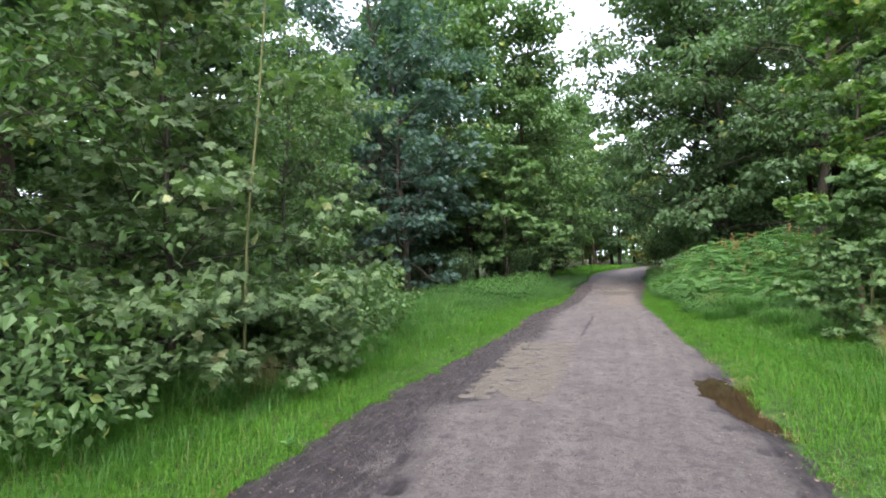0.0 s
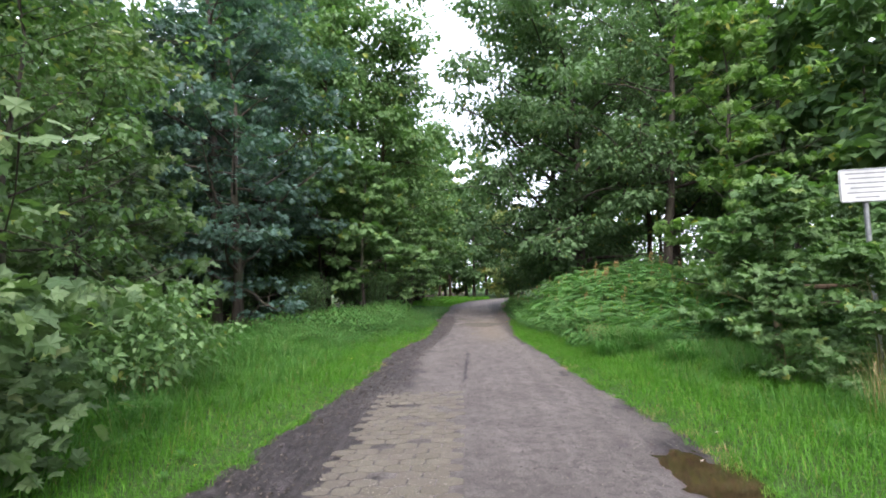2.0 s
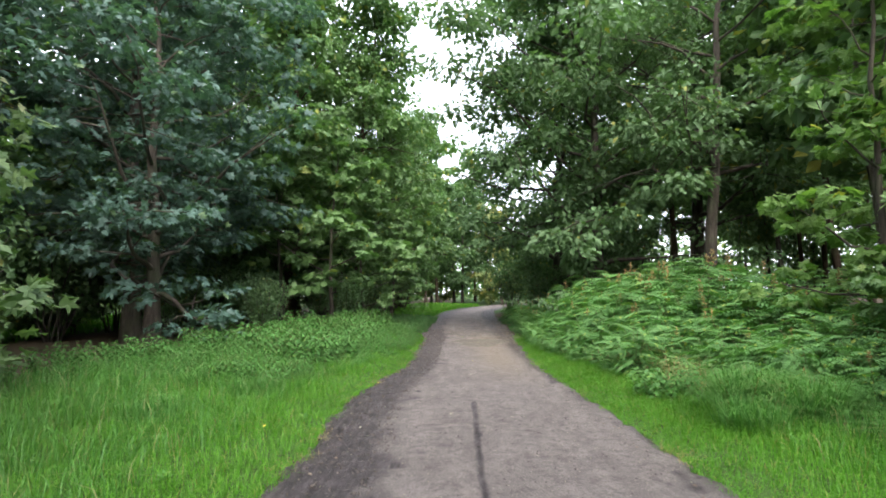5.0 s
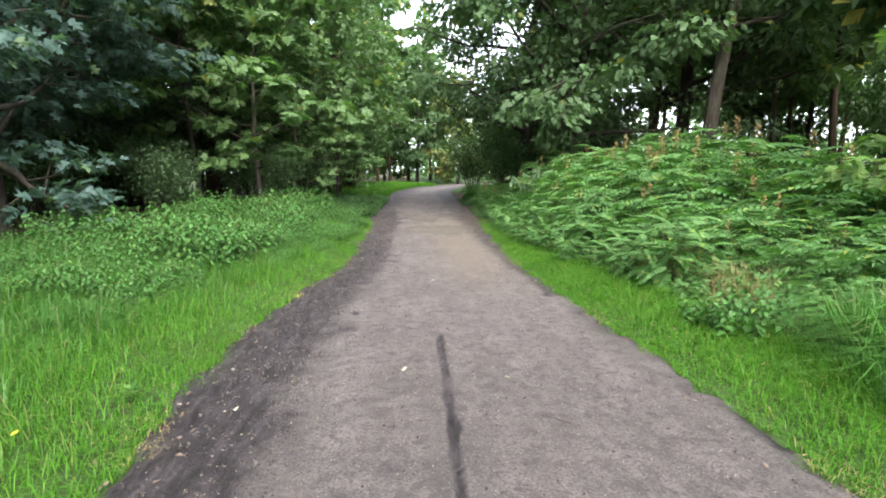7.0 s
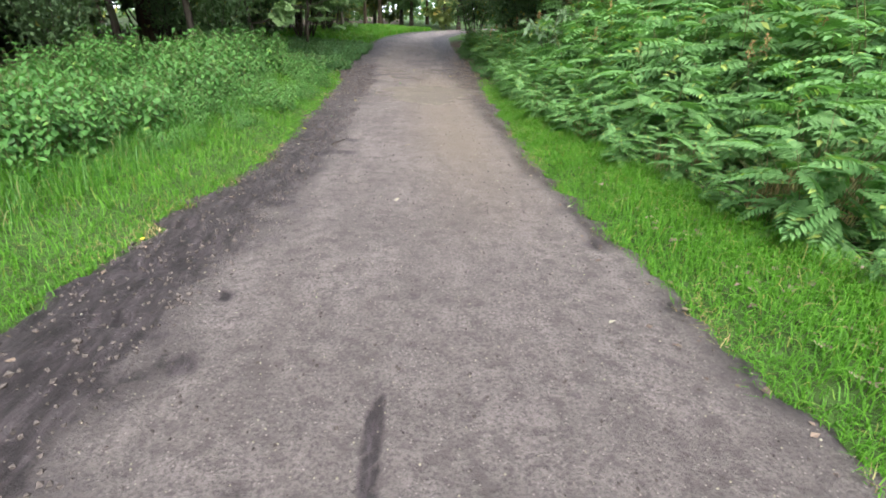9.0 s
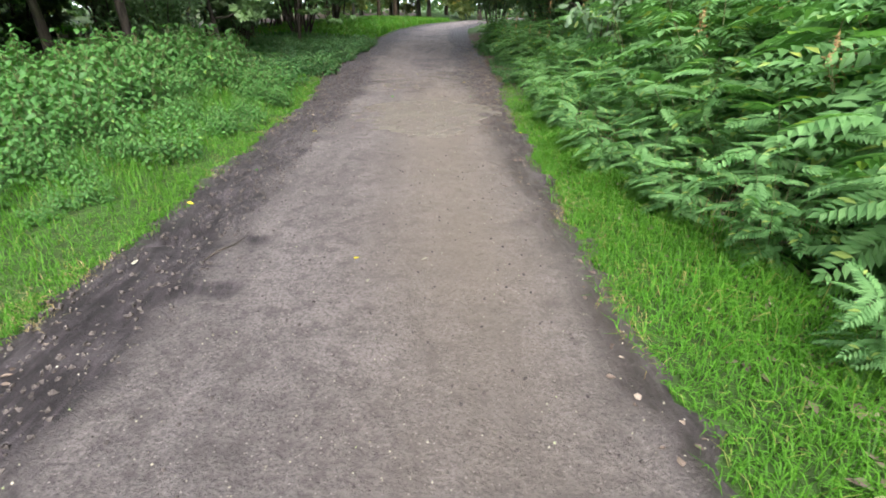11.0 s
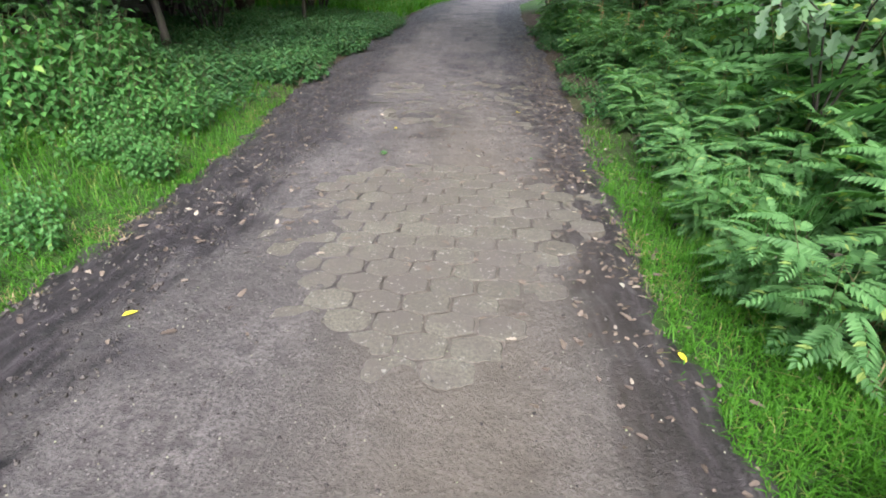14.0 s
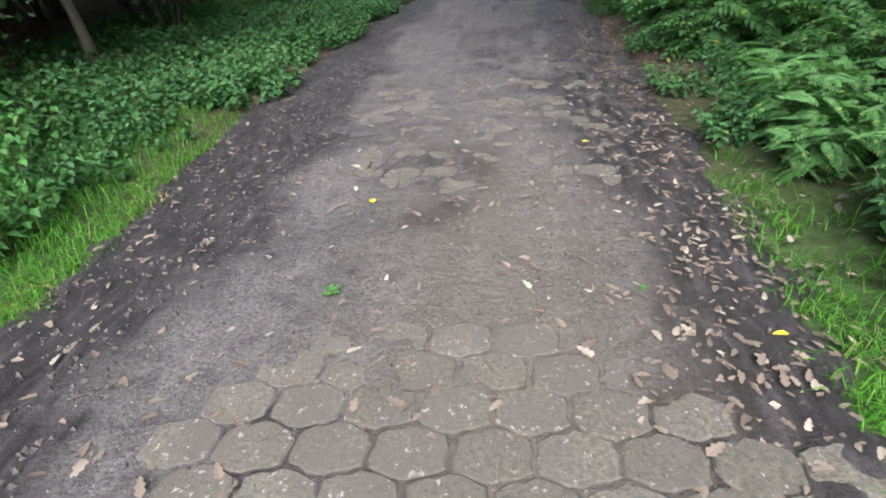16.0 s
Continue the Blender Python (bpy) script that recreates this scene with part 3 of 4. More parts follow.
young = tree_thing("young_maple_tree", "young maple with light green layered leaves", "tree", "young maples", M_BARK, M_MAPLE, (-4.4, 27.5),
                   height=5.2, crown_base=0.8, radius=2.3, limbs=16, leaf=MAPLE, leaf_size=0.2, leaves=2600, trunk_r=0.06, seed=8, profile="dome", flat=0.22, per=5)
copy_thing(young, at_pose(-6.2, 31.5, 100, 1.0))
copy_thing(young, at_pose(-5.3, 25.6, 300, 1.5))
copy_thing(young, at_pose(-7.6, 26.8, 60, 1.6))
copy_thing(young, at_pose(-3.9, 33.0, 190, 0.8))
# right: brown trunk, overhanging oaks
oak = tree_thing("oak_tree", "spreading oak with crooked limbs over the path", "tree", "oaks", M_BARK, M_OAK, (11.4, 31.0),
                 height=19.0, crown_base=4.0, radius=7.0, limbs=34, leaf=DIAMOND, leaf_size=0.22, leaves=18000, spread=1.0, trunk_r=0.34, seed=11, profile="round", flat=0.4, per=6, side=(-2.5, -2.0))
tree_thing("oak_tree", "oak leaning its leafy crown over the path", "tree", "oaks", M_BARK, M_OAK, (5.2, 27.0),
           height=17.0, crown_base=2.2, radius=6.0, limbs=36, leaf=DIAMOND, leaf_size=0.27, leaves=30000, spread=1.05, trunk_r=0.26, seed=12, profile="round", flat=0.38, per=6, side=(-2.9, -1.2))
tree_thing("oak_tree", "oak with a thick dark trunk and crooked bare limbs", "tree", "oaks", M_BARK, M_OAK, (8.2, 24.2),
           height=17.0, crown_base=5.2, radius=5.6, limbs=22, leaf=DIAMOND, leaf_size=0.2, leaves=10000, spread=1.05, trunk_r=0.24, seed=13, profile="round", flat=0.4, per=6)
tree_thing("oak_tree", "dark low-branched oak shading the path", "tree", "oaks", M_BARK, M_OAK, (5.0, 33.0), 0, 1.25,
           height=13.0, crown_base=0.7, radius=4.6, limbs=30, leaf=DIAMOND, leaf_size=0.23, leaves=15000, spread=1.05, trunk_r=0.25, seed=14, profile="dome", flat=0.4, per=6)
copy_thing(oak, at_pose(6.6, 38.0, 10, 0.85))

# near left: tall mixed bushes
bush = tree_thing("maple_bush", "tall leafy maple bush in grey-green leaf at the verge", "bush", "verge bushes", M_BARK, M_BUSH, (-6.2, 5.2),
                  height=7.2, crown_base=0.25, radius=2.7, limbs=40, leaf=MAPLE, leaf_size=0.145, skirt=95, leaves=10500, trunk_r=0.06, seed=21, profile="dome", flat=0.45, per=6, spread=0.85)
bush2 = tree_thing("hawthorn_bush", "dense mixed bush with small green leaves", "bush", "verge bushes", M_BARK, M_MAPLE, (-6.6, 8.6),
                   height=6.4, crown_base=0.25, radius=2.6, limbs=38, leaf=OVATE, leaf_size=0.115, skirt=95, leaves=15000, trunk_r=0.06, seed=22, profile="dome", flat=0.45, per=6, spread=0.85)
copy_thing(bush2, at_pose(-6.7, 2.0, 140, 1.05))
bush3 = tree_thing("maple_bush", "tall maple bush with yellow-green leaves", "bush", "verge bushes", M_BARK, M_BUSH, (-8.5, 12.0), 70,
                   height=7.2, crown_base=0.25, radius=2.7, limbs=40, leaf=MAPLE_FAR, leaf_size=0.22, leaves=4500, trunk_r=0.06, seed=23, profile="dome", flat=0.45, per=6, spread=0.9, skirt=40)
copy_thing(bush3, at_pose(-7.2, -1.8, 200, 1.1))
copy_thing(bush2, at_pose(-9.6, 6.8, 50, 1.35))
copy_thing(bush3, at_pose(-10.2, 1.5, 290, 1.4))
copy_thing(bush2, at_pose(-12.0, 14.5, 20, 1.1))
for x, y, a, k in ((-16.0, 26.0, 30, 1.0), (-14.0, 33.0, 120, 1.0), (-19.0, 21.0, 200, 1.1), (-12.5, 29.5, 260, 0.7), (-17.5, 15.5, 300, 1.1)):
    copy_thing(bush3, at_pose(x, y, a, k))
# near right: maple bushes round the sign
sap = tree_thing("maple_sapling", "young sycamore sapling with broad green leaves", "bush", "maple saplings", M_STEM, M_MAPLE, (4.6, 11.0),
                 height=3.0, crown_base=0.2, radius=1.35, limbs=22, leaf=MAPLE, leaf_size=0.165, leaves=1900, trunk_r=0.03, seed=31, profile="dome", flat=0.3, per=4)
for x, y, a, k in ((5.6, 9.4, 80, 0.85), (4.05, 8.25, 200, 0.58), (5.4, 8.5, 330, 0.8), (3.4, 8.9, 90, 0.5), (6.6, 11.8, 140, 0.8), (5.5, 12.9, 260, 0.9), (6.4, 7.3, 20, 1.0), (7.5, 14.3, 310, 0.65), (5.2, 12.4, 45, 0.9), (6.0, 5.0, 120, 0.9)):
    copy_thing(sap, at_pose(x, y, a, k))

tree_thing("young_maple_tree", "slim young sycamore with broad yellow-green leaves", "tree", "young maples", M_BARK, M_SYCAMORE, (6.0, 14.6),
           height=8.8, crown_base=0.9, radius=2.3, limbs=30, leaf=MAPLE, leaf_size=0.19, leaves=3000, trunk_r=0.07, seed=33, profile="dome", flat=0.3, per=5)

# woodland all round
wood_kinds = []
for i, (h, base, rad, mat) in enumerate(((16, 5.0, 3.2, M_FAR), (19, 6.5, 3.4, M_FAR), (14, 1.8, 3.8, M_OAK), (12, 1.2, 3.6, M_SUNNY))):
    wood_kinds.append(tree_thing("woodland_tree", ("slender woodland tree with a thin straight trunk", "tall woodland tree with a high crown", "broad woodland tree with dull green leaves", "woodland tree with leaves coloured yellow as if sunlit")[i], "tree", "woodland", (M_BARK, M_BARK_BROWN, M_BARK, M_BARK)[i], mat,
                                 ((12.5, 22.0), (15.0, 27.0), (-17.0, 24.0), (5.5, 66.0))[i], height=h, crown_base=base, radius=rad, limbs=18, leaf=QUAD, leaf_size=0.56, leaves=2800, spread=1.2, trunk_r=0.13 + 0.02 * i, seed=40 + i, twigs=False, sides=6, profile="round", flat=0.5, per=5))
r = np.random.default_rng(5)
spots = []


def plant(kinds, x0, x1, y0, y1, count, gap, low_size, high_size):
    tries = 0
    done = 0
    while done < count and tries < 4000:
        tries += 1
        x, y = r.uniform(x0, x1), r.uniform(y0, y1)
        if edge_left(y) - 2.2 < x < edge_right(y) + 2.2 or any((x - p) ** 2 + (y - q) ** 2 < gap * gap for p, q in spots):
            continue
        spots.append((x, y))
        copy_thing(kinds[int(r.integers(len(kinds)))], at_pose(x, y, r.uniform(0, 360), r.uniform(low_size, high_size)))
        done += 1


plant(wood_kinds[:2], 10, 26, 17, 50, 18, 2.2, 0.75, 1.1)
plant(wood_kinds[:2], 24, 44, 10, 60, 10, 3.6, 0.9, 1.2)
plant(wood_kinds[1:3], -36, -15, 8, 60, 22, 2.8, 0.8, 1.15)
plant(wood_kinds[:3], -15, -5, 36, 58, 9, 2.6, 0.6, 0.95)
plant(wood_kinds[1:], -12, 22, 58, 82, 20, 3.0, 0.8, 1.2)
plant(wood_kinds[:3], 10, 26, -8, 15, 10, 3.2, 0.7, 0.95)
plant(wood_kinds[:3], -22, -11, -8, 14, 10, 2.8, 0.9, 1.2)
plant(wood_kinds[:3], -20, 20, -34, -24, 8, 4, 0.7, 0.9)
# far woods close the place all round
n = 1050
a = r.uniform(0, 2 * math.pi, n)
cx, cy, cz = 52 * np.cos(a) * r.uniform(0.95, 1.3, n), 30 + 62 * np.sin(a) * r.uniform(0.95, 1.3, n), np.where(r.random(n) < 0.62, r.uniform(0.3, 5, n), r.uniform(2, 15, n))
m = 75
pos = np.repeat(np.column_stack([cx, cy, cz]), m, 0) + r.normal(0, 1, (n * m, 3)) * np.array([2.6, 2.6, 1.7])
pos = pos[pos[:, 2] > 0.2]
s = Soup().stamp(QUAD, pos, turned(r.normal(0, 1, (len(pos), 3)), r.normal(0, 0.7, (len(pos), 3)) + [0, 0, 1]), r.uniform(0.5, 1.1, len(pos)))
me = s.mesh("far_woods")
me.materials.append(M_FAR)
tagged(new("far_woods", me), "distant mixed woodland in summer leaf", "woods", "", "stuff")

# multi-stemmed hazels at the end of the path, low woodland bushes
hazel = thing("hazel_bush", "many-stemmed hazel bush with thin dark stems", "bush", "hazels")
stems, leaves = Soup(), Soup()
for k in range(12):
    a = k * 2.4
    lean = r.uniform(0.15, 0.6)
    p = np.array([[0.2 * math.cos(a), 0.2 * math.sin(a), -0.1]]) + np.linspace(0, 1, 6)[:, None] * np.array([[lean * 3 * math.cos(a), lean * 3 * math.sin(a), 4.2]]) + r.normal(0, 0.05, (6, 3))
    tube(stems, p, np.linspace(0.04, 0.012, 6), 5)
    n = 220
    w = r.uniform(0.35, 1.1, n)
    pos = p[0] + (p[-1] - p[0]) * w[:, None] + r.normal(0, 0.42, (n, 3)) * np.array([1, 1, 0.7])
    leaves.stamp(QUAD, pos, turned(r.normal(0, 1, (n, 3)) - [0, 0, 0.4], r.normal(0, 0.4, (n, 3)) + [0, 0, 1]), r.uniform(0.16, 0.28, n))
part("stem", stems.mesh("stem", True), M_BARK, hazel)
part("foliage", leaves.mesh("foliage"), M_OAK, hazel)
hazel.matrix_basis = at_pose(-4.6, 36.5, 0, 1)
LEFT_HAZELS = ((-5.0, 26.3, 15, 0.42), (-6.6, 28.0, 75, 0.5), (-8.3, 25.4, 140, 0.5), (-4.7, 29.6, 220, 0.5), (-10.4, 22.8, 310, 0.5), (-7.2, 23.6, 10, 0.4), (-6.8, 39.0, 100, 1.1), (-4.6, 45.0, 40, 1.0), (-9.5, 33.0, 210, 1.0), (-11.5, 29.5, 300, 0.9), (-13.5, 22.5, 30, 0.8), (-11.5, 17.0, 250, 0.75), (-7.8, 33.5, 60, 0.8), (-14.5, 27.0, 160, 1.0), (-16.0, 20.0, 250, 1.0), (-13.0, 33.5, 350, 1.0), (-10.5, 24.0, 130, 0.6), (-18.0, 14.0, 20, 1.2), (-20.0, 24.0, 70, 1.4), (-22.0, 30.0, 170, 1.4), (-19.0, 36.0, 270, 1.4), (-17.0, 41.0, 10, 1.3), (-12.5, 40.5, 110, 1.1), (-24.0, 18.0, 200, 1.4), (-10.0, 45.0, 30, 1.2))
RIGHT_HAZELS = ((4.9, 38.0, 60, 0.9), (4.0, 31.0, 150, 0.55), (4.6, 35.5, 80, 0.75), (8.5, 46.0, 10, 1.1), (13.0, 19.0, 280, 0.7), (9.3, 35.0, 120, 0.8), (8.6, 5.0, 160, 0.9), (9.0, 1.0, 310, 1.0), (6.2, 29.5, 20, 0.8), (7.2, 24.0, 210, 0.5), (3.6, 41.5, 200, 0.8), (6.5, 43.0, 100, 1.1), (16.0, 24.0, 30, 0.9), (18.0, 20.0, 330, 1.0), (22.0, 27.0, 130, 1.2), (19.5, 35.0, 230, 1.2), (25.0, 22.0, 40, 1.3), (24.0, 33.0, 300, 1.3), (21.0, 15.0, 90, 1.2), (28.0, 28.0, 10, 1.4))
for group in (LEFT_HAZELS, RIGHT_HAZELS):
    for x, y, a, k in group:
        copy_thing(hazel, at_pose(x, y, a, k))


# ---- low plants ----
def pinnate_shrub(seed, stems_n=10, tall=1.15, shape=FROND_FAR, spread=0.55):
    """False spiraea: many upright stems hung with long pinnate leaves, the oldest ones with a dry flower plume."""
    r = np.random.default_rng(seed)
    stems, fronds, plumes = Soup(), Soup(), Soup()
    for k in range(stems_n):
        a, h = r.uniform(0, 6.28), tall * r.uniform(0.6, 1.1)
        out = spread * r.uniform(0.15, 1.0)
        d = np.array([math.cos(a), math.sin(a), 0])
        t = np.linspace(0, 1, 5)
        p = d * (0.25 * out + out * t[:, None] ** 1.4) + np.column_stack([0 * t, 0 * t, h * t - 0.05])
        tube(stems, p, np.linspace(0.007, 0.003, 5), 4)
        m = 8
        w = np.linspace(0.2, 1.0, m) + r.normal(0, 0.02, m)
        pos = np.array([[np.interp(x, t, p[:, i]) for i in range(3)] for x in w])
        az = np.arange(m) * 2.4 + r.uniform(0, 6)
        along = np.column_stack([np.cos(az), np.sin(az), -0.15 + 0.55 * (w - 0.4) + r.normal(0, 0.22, m)]) + 0.35 * d
        fronds.stamp(shape, pos, turned(along, np.tile([[0, 0, 1.0]], (m, 1)) + r.normal(0, 0.3, (m, 3))), r.uniform(0.4, 0.58, m) * (1.1 - 0.35 * np.clip(w - 0.6, 0, 1)))
        if k == 0:
            n = 60
            hh = r.random(n)
            q = p[-1] + np.column_stack([r.normal(0, 0.03, n) * (1.2 - hh), r.normal(0, 0.03, n) * (1.2 - hh), 0.22 * hh])
            plumes.stamp(DIAMOND, q, turned(r.normal(0, 1, (n, 3)), r.normal(0, 1, (n, 3))), 0.028)
    return stems, fronds, plumes


def shrub_thing(seed, label, mat, **k):
    ob = thing("false_spiraea_shrub", label, "shrub", "pinnate shrubs")
    a, b2, c = pinnate_shrub(seed, **k)
    part("stem", a.mesh("stem", True), M_STEM, ob)["kind"] = "stuff"
    part("foliage", b2.mesh("foliage"), mat, ob)
    part("flower_plume", c.mesh("flower_plume"), M_SEED, ob, "dry brown flower plume")["kind"] = "stuff"
    return ob


def leafy_shrub(seed, label, stems_n=8, tall=1.15, spread=0.55):
    """A near shrub: each stem is a part, each pinnate leaf hangs on its stem."""
    r = np.random.default_rng(seed)
    ob = thing("false_spiraea_shrub", label, "shrub", "pinnate shrubs")
    for k in range(stems_n):
        a, h = k * 2.4 + r.uniform(-0.4, 0.4), tall * r.uniform(0.6, 1.1)
        out = spread * r.uniform(0.15, 1.0)
        d = np.array([math.cos(a), math.sin(a), 0])
        w = np.linspace(0, 1, 5)
        p = d * (0.25 * out + out * w[:, None] ** 1.4) + np.column_stack([0 * w, 0 * w, h * w - 0.05])
        s = Soup()
        tube(s, p, np.linspace(0.007, 0.003, 5), 4)
        stem = part("stem", s.mesh("stem", True), M_STEM, ob)
        for i in range(9):
            q = 0.2 + 0.8 * i / 8
            az = i * 2.4 + a
            along = np.array([[math.cos(az), math.sin(az), -0.15 + 0.55 * (q - 0.4) + r.normal(0, 0.22)]]) + 0.35 * d
            m = turned(along, np.array([[0, 0, 1.0]]) + r.normal(0, 0.3, (1, 3)))[0]
            leaf = part("leaf", FROND_MESH, M_SORB, stem)
            leaf.matrix_basis = Matrix.Translation([float(np.interp(q, w, p[:, c])) for c in range(3)]) @ Matrix([[float(v) for v in row] for row in m]).to_4x4() @ Matrix.Scale(r.uniform(0.36, 0.52), 4)
    return ob


FROND_MESH = Soup().put(*FROND).mesh("leaf")
near_kinds = [leafy_shrub(160 + i, "leafy green shrub with fern-like pinnate leaves") for i in range(3)]
for i, k in enumerate(near_kinds):
    k.matrix_basis = at_pose(2.15, 15.2 + 2.1 * i, 0, 0.75)
kinds = [shrub_thing(60 + i, "leafy green shrub with fern-like pinnate leaves", M_SORB) for i in range(3)]
for i, k in enumerate(kinds):
    k.matrix_basis = at_pose(2.9 + 0.7 * i, 18.0 + 0.5 * i, 0, 1)
far_kind = shrub_thing(70, "shaded green shrub with fern-like pinnate leaves", M_SORB, shape=FROND_FAR, stems_n=9)
far_kind.matrix_basis = at_pose(3.0, 27.0)
r = np.random.default_rng(9)


def shrub_size(x, y):
    """The thicket is low at the grass and climbs to a crest some metres in."""
    front = np.interp(y, [12, 14, 17, 20, 22, 24, 28], [2.6, 2.1, 1.62, 1.48, 1.55, 1.8, 2.1])
    return float(np.interp(x - front, [0, 0.5, 1.4, 2.6, 5], [0.5, 0.72, 1.05, 1.5, 1.5]) * np.interp(y, [12, 14, 17, 20, 24], [0.5, 0.62, 0.85, 1.08, 1.0])), float(front)


y = 12.4
while y < 25.5:
    x = 0.0
    front = shrub_size(0, y)[1] + 0.12
    x = front
    while x < front + (5.2 if y < 22 else 3.5):
        xx, yy = x + r.uniform(-0.12, 0.12), y + r.uniform(-0.2, 0.2)
        near = x - front < 0.9 and yy > 13.5
        copy_thing((near_kinds if near else kinds)[int(r.integers(3))], at_pose(xx, yy, r.uniform(0, 360), shrub_size(xx, yy)[0] * r.uniform(0.85, 1.12)))
        x += 0.55 + 0.12 * (x - front)
    y += 0.66
for k in range(48):
    yy = r.uniform(25, 36)
    xx = edge_right(yy) + 0.45 + 2.6 * r.random() ** 1.3
    copy_thing(far_kind, at_pose(float(xx), yy, r.uniform(0, 360), r.uniform(0.5, 0.85)))
for x, y, turn, k in ((1.95, 23.2, 20, 0.5), (2.05, 23.9, 140, 0.55), (2.1, 24.6, 260, 0.55), (2.15, 25.4, 80, 0.5), (2.3, 23.5, 310, 0.65), (2.0, 22.6, 200, 0.5)):
    copy_thing(near_kinds[int(turn) % 3], at_pose(x, y, turn, k))


def nettle_clump(seed, plants=9, tall=0.62, leaf=OVATE, leaf_size=0.1, wide=0.3):
    r = np.random.default_rng(seed)
    stems, leaves = Soup(), Soup()
    for k in range(plants):
        a, rad = r.uniform(0, 6.28), wide * math.sqrt(r.random())
        h = tall * r.uniform(0.6, 1.1)
        t = np.linspace(0, 1, 4)
        p = np.column_stack([rad * math.cos(a) + 0.12 * math.cos(a) * t ** 2, rad * math.sin(a) + 0.12 * math.sin(a) * t ** 2, h * t - 0.03])
        tube(stems, p, np.linspace(0.005, 0.002, 4), 4)
        m = 7
        w = np.linspace(0.25, 1.0, m)
        for s in (0, math.pi):
            az = np.arange(m) * (math.pi / 2) + s + r.uniform(0, 0.6) + a
            pos = np.column_stack([np.interp(w, t, p[:, i]) for i in range(3)])
            along = np.column_stack([np.cos(az), np.sin(az), -0.15 - 0.45 * r.random(m)])
            leaves.stamp(leaf, pos, turned(along, np.tile([[0, 0, 1.0]], (m, 1)) + r.normal(0, 0.25, (m, 3))), leaf_size * (1.25 - 0.55 * w) * r.uniform(0.8, 1.25, m))
    return stems, leaves


def nettle_thing(seed, label, mat, name="nettle_clump", **k):
    ob = thing(name, label, "nettles", "nettles")
    a, b2 = nettle_clump(seed, **k)
    part("stem", a.mesh("stem", True), M_STEM, ob)["kind"] = "stuff"
    part("foliage", b2.mesh("foliage"), mat, ob)
    return ob


nettles = [nettle_thing(80 + i, "bright green clump of nettles with toothed leaves", M_NETTLE, plants=22, tall=0.62, leaf_size=0.098) for i in range(3)]
for i, k in enumerate(nettles):
    k.matrix_basis = at_pose(-3.3 - 0.4 * i, 20.0 + 0.6 * i, 0, 1)
for k in range(330):
    yy = r.uniform(14.6, 25.2)
    xx = edge_left(yy) - np.interp(yy, [14, 17, 20, 24], [1.7, 0.9, 0.45, 0.38]) - 4.6 * r.random() ** 1.5 + 0.35 * float(value_noise(yy, 0.0, 0.9, 31))
    height = (0.95 + 0.55 * float(value_noise(xx, yy, 0.9, 32))) * r.uniform(0.75, 1.2) * float(np.interp(edge_left(yy) - xx, [0.5, 1.8], [0.5, 1.0])) * float(np.interp(yy, [14.5, 19], [0.5, 1.0]))
    copy_thing(nettles[k % 3], at_pose(float(xx), yy, r.uniform(0, 360), height))
for x, y, k in ((2.0, 13.5, 0.85), (2.25, 13.75, 0.75), (1.85, 13.85, 0.6), (-2.25, 23.7, 0.75), (-2.6, 24.3, 0.85), (-2.4, 23.3, 0.7), (-2.8, 23.8, 0.9), (-3.0, 24.6, 0.8)):
    copy_thing(nettles[1], at_pose(x, y, 40 * k, k))
dark_clump = nettle_thing(88, "low dark green woodland ground cover", M_COVER, "ground_cover_clump", plants=26, tall=0.26, leaf=QUAD, leaf_size=0.075, wide=0.42)
dark_clump.matrix_basis = at_pose(-3.0, 26.0)
for k in range(195):
    yy = r.uniform(24.2, 36)
    xx = edge_left(yy) - np.interp(yy, [24, 26], [0.5, 0.15]) - 4.0 * r.random() ** 1.5
    copy_thing(dark_clump, at_pose(float(xx), yy, r.uniform(0, 360), r.uniform(0.7, 1.3)))
for k in range(55):
    yy = r.uniform(22.5, 33)
    xx = edge_right(yy) + np.interp(yy, [21.5, 24], [0.5, 0.2]) + 0.8 * r.random()
    copy_thing(dark_clump, at_pose(float(xx), yy, r.uniform(0, 360), r.uniform(0.6, 1.1)))


# ---- grass ----
def grass(name, label, mat, x, y, tall, wide, seed, bend=0.5, arch=1.0):
    """Curved blades at the given places, one sheet of stuff."""
    r = np.random.default_rng(seed)
    n = len(x)
    z = ground_z(x, y) - 0.01
    a = r.uniform(0, 6.28, n)
    d = np.column_stack([np.cos(a), np.sin(a)])
    h = tall * r.uniform(0.55, 1.2, n)
    lean = h * bend * r.uniform(0.2, 1.2, n)
    w = wide * r.uniform(0.6, 1.2, n)
    side = np.column_stack([-d[:, 1], d[:, 0]]) * w[:, None]
    base = np.column_stack([x, y])
    def at(xy, hh):
        return np.column_stack([xy, z + hh])
    mid = base + d * lean[:, None] * 0.35
    tip = base + d * lean[:, None]
    v = np.stack([at(base + side, 0 * h), at(base - side, 0 * h), at(mid + side * 0.8, h * 0.62), at(mid - side * 0.8, h * 0.62), at(tip, h * (1.0 - 0.25 * arch * bend))], 1)
    f = np.array([(0, 1, 2), (1, 3, 2), (2, 3, 4)])[None] + (np.arange(n) * 5)[:, None, None]
    me = Soup().put(v.reshape(-1, 3), f.reshape(-1, 3)).mesh(name)
    me.materials.append(mat)
    return tagged(new(name, me), label, "grass", "", "stuff")


def patchy(x, y, seed):
    return 0.5 + 0.5 * np.sin(2.1 * x + 1.7 * np.sin(1.3 * y + seed)) * np.sin(1.9 * y + 1.1 * np.sin(2.3 * x))


r = np.random.default_rng(15)
